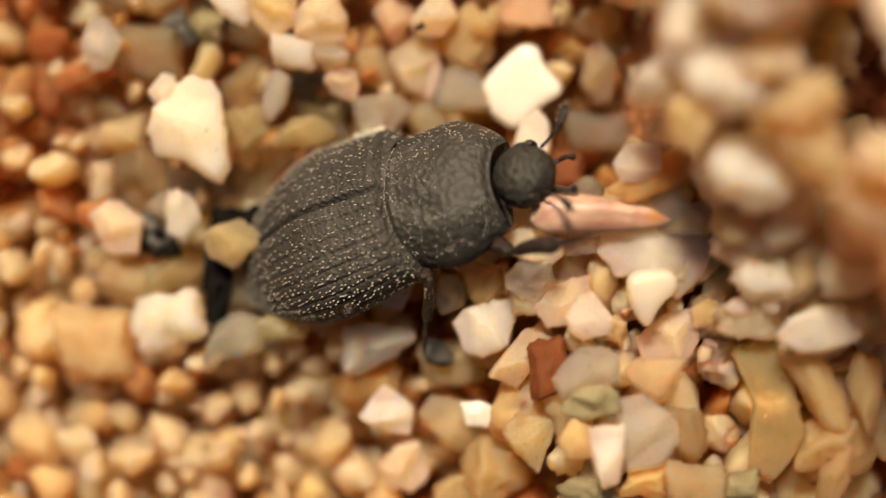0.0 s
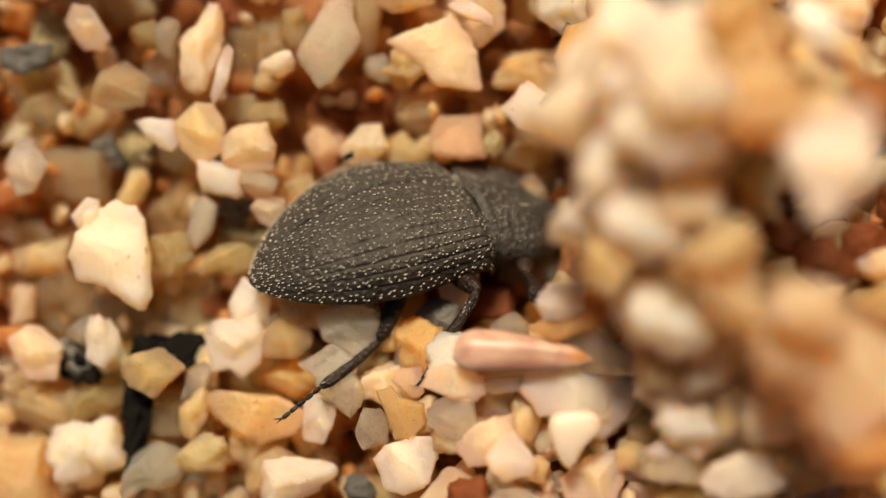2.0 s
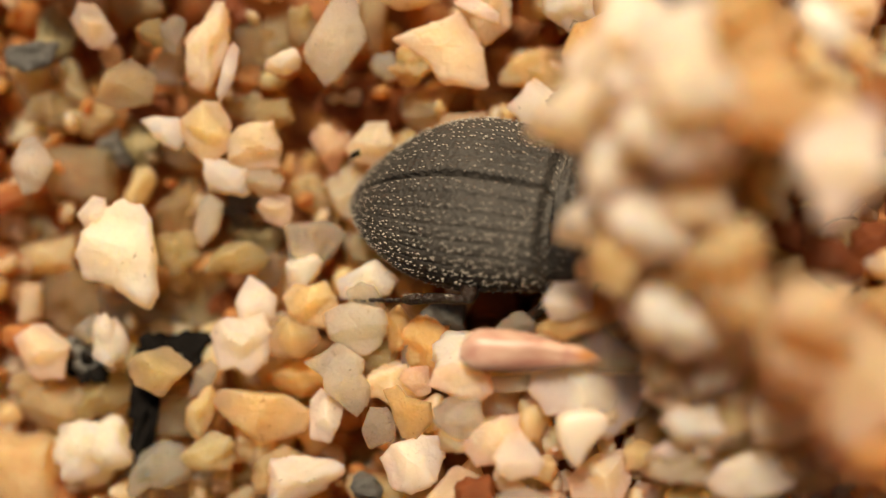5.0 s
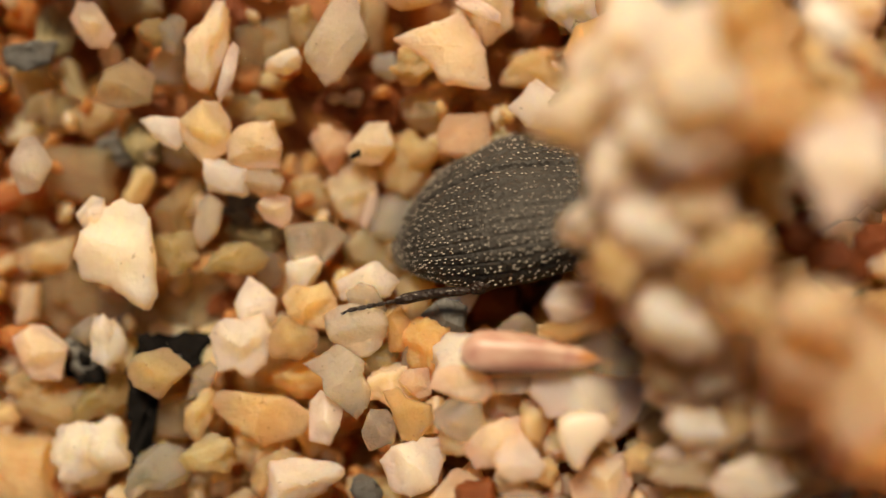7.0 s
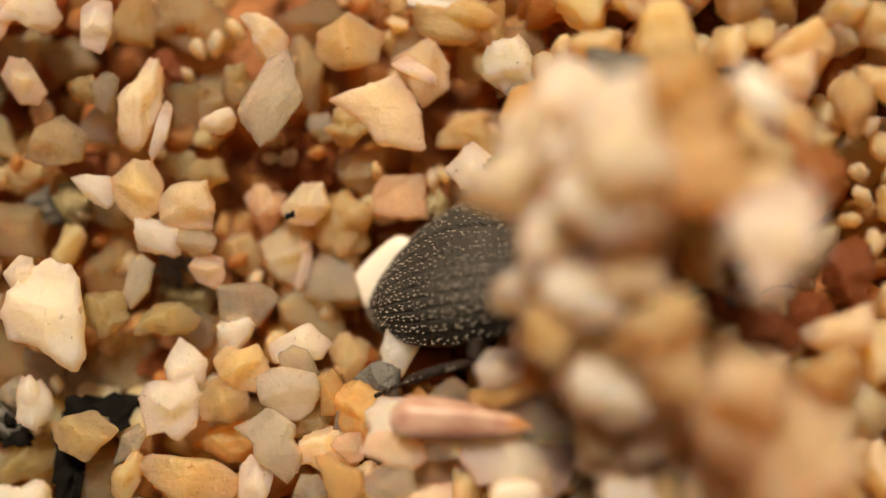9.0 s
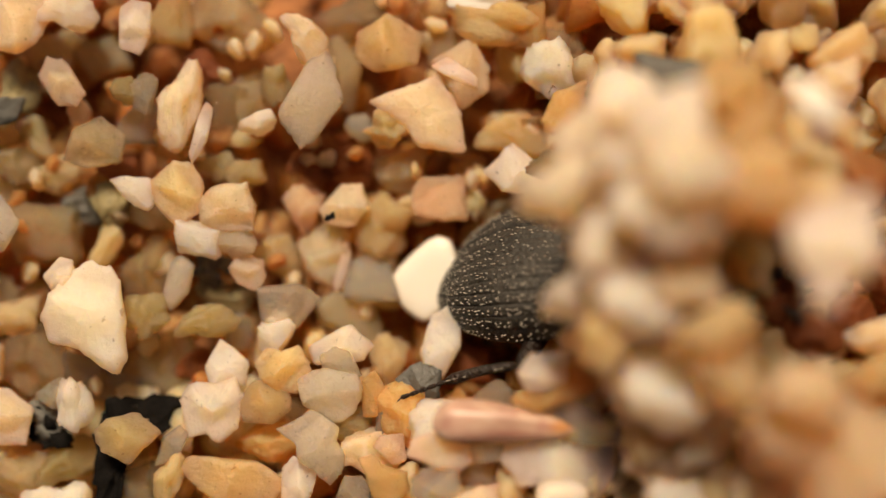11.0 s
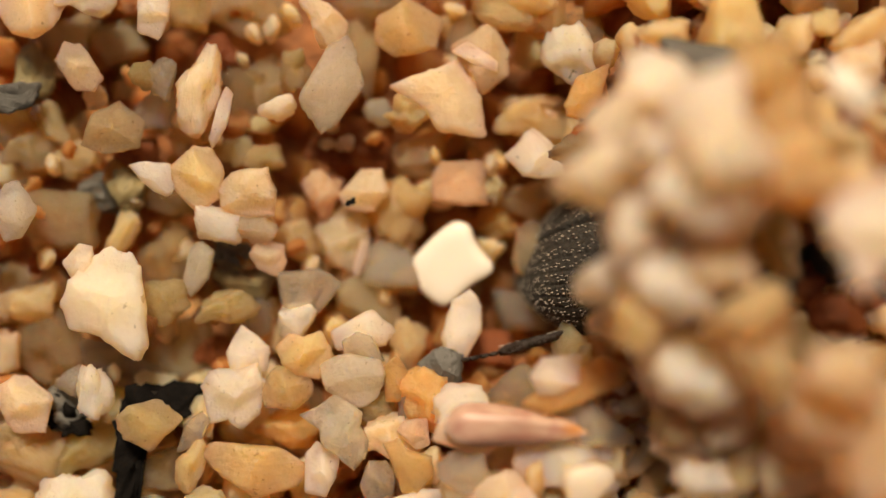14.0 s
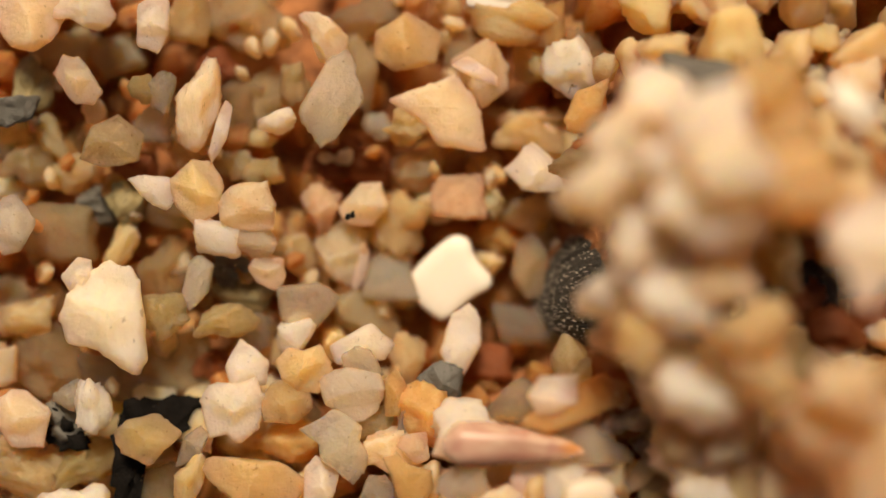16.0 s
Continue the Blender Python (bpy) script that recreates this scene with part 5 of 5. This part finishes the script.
fibre([(2.45, 1.36, 5.20), (2.39, 1.76, 5.32), (2.52, 2.14, 5.44), (2.63, 2.44, 5.56)], "thin brown plant fibre clinging to the mound")
fibre([(2.37, 2.23, 5.60), (2.43, 2.59, 5.72), (2.61, 2.87, 5.84), (2.98, 3.07, 5.96)], "thin pale brown plant fibre on the mound")
grain(2.22, 1.39, 4.20, 0.22, 0.12, 60, "slate", "shard", 2)


# ---- loose sand ----


HOLLOWS = [(-4.23, 4.37, 0.99, 0.9), (-5.5, 3.49, 0.56, 0.7), (-2.94, 5.14, 0.85, 0.8), (-1.85, 2.44, 0.85, 0.6), (-6.66, 1.55, 0.85, 0.7), (-5.39, 1.24, 0.85, 0.7), (-0.12, 3.76, 0.85, 0.6), (-1.21, 3.43, 0.42, 0.5), (-2.51, 5.26, 0.71, 0.6), (0.33, -0.48, 0.71, 0.8), (1.53, 2.03, 0.85, 0.6), (-7.81, -0.48, 0.71, 0.5), (-3.13, -1.99, 0.56, 0.7), (-1.52, -1.46, 0.71, 0.6), (0.99, -2.01, 0.71, 0.9), (2.52, -0.48, 0.85, 0.8), (5.08, -7.39, 0.97, 0.6), (6.57, -6.87, 0.83, 0.6), (7.23, 1.24, 0.81, 1.1), (8.26, 0.82, 0.94, 1.1), (8.37, 2.68, 0.81, 0.9), (7.42, -0.62, 0.81, 0.8)]


def build_bed():
    """The uncounted rest of the sand: three layers of worn grains over the height field."""
    rng = np.random.default_rng(11)
    near = [(stone(500 + k, 3, **SHAPES[s])) for k, s in enumerate(["stone", "block", "knob", "stone", "shard", "stone", "knob", "block", "round", "knob"])]
    far = [(stone(600 + k, 2, **SHAPES[s])) for k, s in enumerate(["stone", "block", "knob", "stone"])]
    P = np.array(PLACED) if PLACED else np.zeros((0, 6))
    V, F, count = {0: [], 1: []}, {0: [], 1: []}, [0, 0]
    for layer, (gap, drop) in enumerate(((0.84, 0.42), (0.80, 0.95), (0.90, 1.6))):
        seen = {}
        for _ in range(9000 if layer < 2 else 5000):
            x, y = rng.uniform(-14, 15), rng.uniform(-12, 12)
            inner = -10.5 < x < 11 and -7.5 < y < 7.5
            g = gap * rng.choice([0.62, 0.85, 1.05, 1.3]) * rng.uniform(0.9, 1.1)
            cx, cy = int(x // 1.3), int(y // 1.3)
            if any((x - q[0]) ** 2 + (y - q[1]) ** 2 < (0.5 * (g + q[2])) ** 2 for i in (-1, 0, 1) for j in (-1, 0, 1) for q in seen.get((cx + i, cy + j), ())):
                continue
            if layer == 0 and inner and x < 1.5 and y > -2.6 and rng.random() < (0.84 if y > 0 else 0.72):
                continue
            r = g * rng.uniform(0.56, 0.70) * (1.22 if height(x, y) > 1.2 else 1.0)
            z = float(height(x, y)) - drop + 0.3 * float(smooth(0.6, 1.6, height(x, y))) + rng.normal() * 0.16 + 0.22 * math.sin(x * 2.3 + 1.1 * math.sin(y * 1.7)) * math.cos(y * 2.1 + math.sin(x * 1.3))
            z -= 0.50 * float(smooth(-0.5, 1.5, y) * (1 - smooth(1.0, 2.0, x)))
            z -= sum(1.9 * d * math.exp(-((x - hx) ** 2 + (y - hy) ** 2) / w ** 2) for hx, hy, w, d in HOLLOWS)
            if -3.5 < x < 2.0 and abs(y - 0.25) < 1.5 + 0.12 * (x < 0) and x > -2.2:
                z = min(z, -0.95)
            if 1.6 < x < 4.8 and abs(y - 0.3) < 1.6 and z < 2.3:
                z = min(z, -1.15)
            if len(P):
                d = np.hypot(P[:, 0] - x, P[:, 1] - y)
                close = d < 0.45 * (P[:, 3] + P[:, 4]) + r * 0.5
                if close.any():
                    under = float((P[close, 2] - P[close, 5] * 0.4 - r * 0.7).min())
                    if layer == 0 and under < z - 0.7:
                        continue
                    z = max(min(z, under), z - 0.7)
            seen.setdefault((cx, cy), []).append((x, y, g))
            pick = rng.choice([1, 3, 4, 5, 7]) if height(x, y) > 1.2 and inner else rng.integers(10 if inner else 4)
            v, f = (near if inner else far)[pick]
            R = np.array(Euler(rng.uniform(0, 6.28, 3)).to_matrix())
            s = r * np.array([rng.uniform(0.95, 1.3), rng.uniform(0.75, 1.0), rng.uniform(0.6, 0.9)])
            # Share of pale grains; the shade-coloured ones fill low and dark spots.
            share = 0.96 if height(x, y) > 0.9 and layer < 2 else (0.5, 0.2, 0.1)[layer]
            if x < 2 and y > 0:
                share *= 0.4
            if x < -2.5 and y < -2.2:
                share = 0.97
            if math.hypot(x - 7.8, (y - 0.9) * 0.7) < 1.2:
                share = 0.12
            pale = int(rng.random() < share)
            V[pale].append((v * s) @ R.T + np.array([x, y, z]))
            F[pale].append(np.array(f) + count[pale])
            count[pale] += len(v)
    for _ in range(260):
        x, y = rng.uniform(-9.5, 10), rng.uniform(-7, 7)
        r = rng.uniform(0.16, 0.30)
        if math.hypot(x - 0.2, y - 0.25) < 1.3:
            continue
        pale = int(rng.random() < (0.7 if height(x, y) < 0.6 else 1.0))
        z = float(height(x, y)) - 0.5 + rng.normal() * 0.12
        if -2.2 < x < 2.0 and abs(y - 0.25) < 1.6:
            z = min(z, -0.95)
        if 1.6 < x < 4.8 and abs(y - 0.3) < 1.6:
            z = min(z, -1.15)
        v, f = far[rng.integers(4)]
        R = np.array(Euler(rng.uniform(0, 6.28, 3)).to_matrix())
        V[pale].append((v * r * np.array([1.2, 0.9, 0.7])) @ R.T + np.array([x, y, z]))
        F[pale].append(np.array(f) + count[pale])
        count[pale] += len(v)
    for k, mat, label in ((0, "bed", "orange-stained coarse sand between the paler grains, browned for shade"), (1, "pale_bed", "loose pale cream and peach coarse quartz sand")):
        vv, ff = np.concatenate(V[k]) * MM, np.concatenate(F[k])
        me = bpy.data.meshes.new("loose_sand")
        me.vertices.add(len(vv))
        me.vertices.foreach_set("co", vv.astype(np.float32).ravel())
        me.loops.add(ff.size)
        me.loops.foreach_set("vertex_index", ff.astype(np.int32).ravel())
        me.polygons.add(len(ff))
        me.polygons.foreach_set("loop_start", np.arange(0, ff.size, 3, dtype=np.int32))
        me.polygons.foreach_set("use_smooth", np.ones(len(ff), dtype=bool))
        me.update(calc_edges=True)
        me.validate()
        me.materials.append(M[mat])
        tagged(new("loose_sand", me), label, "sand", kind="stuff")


build_bed()

# ---- movement ----


def body(x, y, z, heading, pitch, roll):
    """Pose of the beetle: heading from +x, nose up, left side up; mm and degrees."""
    return mmpose(x, y, z) @ pose(0, 0, 0, 0, 0, heading) @ pose(0, 0, 0, 0, -pitch, 0) @ pose(0, 0, 0, roll, 0, 0)


def nod(part_ob, rows):
    """Bend of the fore body about the waist: degrees downwards, degrees to its left."""
    base = part_ob.matrix_basis.copy()
    waist = mmpose(2.1, 0, 0.55)
    walk(part_ob, [(t, waist @ pose(0, 0, 0, 0, a, b) @ waist.inverted() @ base) for t, a, b in rows])


def swing(leg, rows):
    """Turn of a leg about its coxa: forwards (about z), and lift (about x)."""
    base = leg.matrix_basis.copy()
    walk(leg, [(t, base @ pose(0, 0, 0, lift, 0, turn)) for t, turn, lift in rows])


def flex(leg, rows):
    """Turn of shin and foot about the knee: about z, and about x."""
    knee = pose(*(KNEE[list(legs.values()).index(leg)] * MM))
    for ob in leg.children:
        walk(ob, [(t, knee @ pose(0, 0, 0, b, 0, a) @ knee.inverted()) for t, a, b in rows])


def motions():
    walk(beetle, [
        (0, body(-3.901, -2.681, 0.33, 21.3, 20.8, -34.2)),
        (0.5, body(-3.173, -1.708, -0.03, 25.7, 7.6, -45.7)),
        (1, body(-1.896, -0.826, 0.09, 20.0, -10.6, -43.3)),
        (1.5, body(-1.530, -0.150, 0.16, 9.9, -18.4, -53.7)),
        (2, body(-1.607, -0.107, 0.09, 12.2, -21.2, -53.5)),
        (2.5, body(-1.297, -0.115, 0.17, 6.0, -12.6, -51.3)),
        (3, body(-1.106, 0.009, 0.25, 5.6, -10.4, -48.7)),
        (3.5, body(-0.963, 0.424, 0.44, -3.4, 6.2, -39.8)),
        (4, body(-0.271, 0.607, 0.39, -8.1, 12.6, -29.8)),
        (4.5, body(-0.072, 0.579, 0.45, -9.1, 14.5, -24.7)),
        (7, body(0.775, 0.322, -0.18, 8.1, 10.7, -48.7)),
        (7.5, body(0.814, 0.377, -0.18, 6.1, 16.7, -51.4)),
        (8, body(1.239, 0.288, -0.18, 5.1, 22.7, -54.1)),
        (8.2, body(1.177, 0.323, -0.18, 7.7, 23.2, -54.0)),
        (10.3, body(1.895, 0.375, -0.19, 5.1, 29.1, -53.6)),
        (10.5, body(1.906, 0.382, -0.19, 4.9, 29.7, -53.6)),
        (11, body(1.924, 0.503, -0.18, 3.9, 30.5, -51.3)),
        (11.8, body(1.966, 0.461, -0.16, 1.1, 31.9, -47.6)),
        (12.5, body(2.315, 0.496, -0.15, -2.3, 33.1, -44.4)),
        (13, body(2.638, 0.556, -0.13, -0.8, 34.0, -42.5)),
        (13.5, body(2.77, 0.53, -0.11, 2.8, 35.0, -40.6)),
        (14, body(3.02, 0.50, -0.09, 6.3, 36.0, -38.7)),
        (14.5, body(3.12, 0.57, -0.09, 6.6, 33.7, -40.3)),
        (15, body(3.33, 0.43, -0.09, 6.8, 31.5, -42.0)),
        (15.5, body(3.34, 0.40, -0.10, 7.1, 29.2, -43.6)),
        (16, body(3.52, 0.36, -0.10, 7.1, 29.2, -43.6)),
    ])
    slide = [(0, 0, 0), (7.5, 0, 0), (10.5, -0.10, 0), (12.0, -0.13, -0.09), (12.5, -0.30, -0.38), (14, -0.36, -0.36), (16, -0.40, -0.44)]
    for ob in sliding:
        base = ob.matrix_world.copy()
        walk(ob, [(t, Matrix.Translation((dx * MM, dy * MM, 0.25 * dy * MM)) @ base) for t, dx, dy in slide])
    bends = [(0, 6, -7), (0.5, 8, -4), (1.0, 14, 0), (1.5, 14, 0), (2.5, 12, 0), (3.5, 16, 5), (4.5, 28, 4), (7, 18, 0), (16, 18, 0)]
    for ob in beetle.children:
        if ob.name.split(".")[0] in ("pronotum", "head", "neck"):
            nod(ob, bends)
    swing(legs["fl"], [(0, -76, -20), (0.5, -78, -20), (1.0, -60, -16), (1.5, -8, -12), (2.5, -20, -12), (3.5, -6, -12), (5, -18, -12), (7, -6, -12), (9, -18, -12), (11, -6, -12), (16, -10, -12)])
    swing(legs["fr"], [(0, 9, -8), (1, -44, -41), (2, -55, -6), (2.75, -58, -24.5), (3.5, -61, -43), (16, -61, -43)])
    flex(legs["fr"], [(0, -0, -42), (1, -30, -45), (2, -26, -43), (2.75, 37, 24.5), (3.5, 100, 92), (16, 100, 92)])
    swing(legs["mr"], [(0, 57, -20), (0.5, 33, -18), (0.75, 19.5, -21), (1, 6, -24), (1.5, 14, -14), (2, 9, -8), (2.5, 16, -12), (3, 17, -15), (3.5, 52, -16), (4, 61, -20), (16, 61, -20)])
    flex(legs["mr"], [(0, 16, 80), (0.5, 68, 71), (0.75, 28.5, 64.5), (1, -11, 58), (1.5, -6, 58), (2, 52, 66), (2.5, 35, 71), (3, 43, 73), (3.5, 13, 72), (4, 18, 86), (16, 18, 86)])
    swing(legs["ml"], [(0, -20, -40), (1.0, -10, -40), (2.0, -24, -40), (3.5, -12, -40), (4.5, -20, -40), (7, -15, -40), (16, -15, -40)])
    swing(legs["hr"], [(0, 65, -47), (0.5, 44, -25), (0.75, 25.5, -3.5), (1, 7, 18), (1.25, 24, 60.5), (1.5, 41, 103), (2, 25, 88), (2.5, 44, 103), (2.75, 45, 40), (3, 46, -22), (3.5, 45, -23), (4, 43, -29), (4.5, 72, -34), (5.75, 34, -17.5), (7, -4, -1), (7.5, 28.5, -4.5), (8, 61, -8), (10.5, 39, 10), (12, 32, 6), (12.5, 12, 21), (14, -7, -8), (15, 25, -19), (16, 57, -30)])
    flex(legs["hr"], [(0, -117, 41), (0.5, -61, 38), (0.75, -23, 35), (1, 15, 32), (1.25, 4.5, 11), (1.5, -6, -10), (2, 9, -4), (2.5, -23, -31), (2.75, -42, -41), (3, -62, -50), (3.5, -65, -52), (4, -47, -54), (4.5, -84, -97), (5.75, -45, -78), (7, -6, -59), (7.5, -41, -33.5), (8, -76, -8), (10.5, -36, -28), (12, -25, -40), (12.5, 4, -83), (14, 30, -111), (15, -20, -69), (16, -70, -27)])
    swing(legs["hl"], [(0, 200, 0), (4, 196, 0), (8, 203, 0), (16, 200, 0)])


motions()
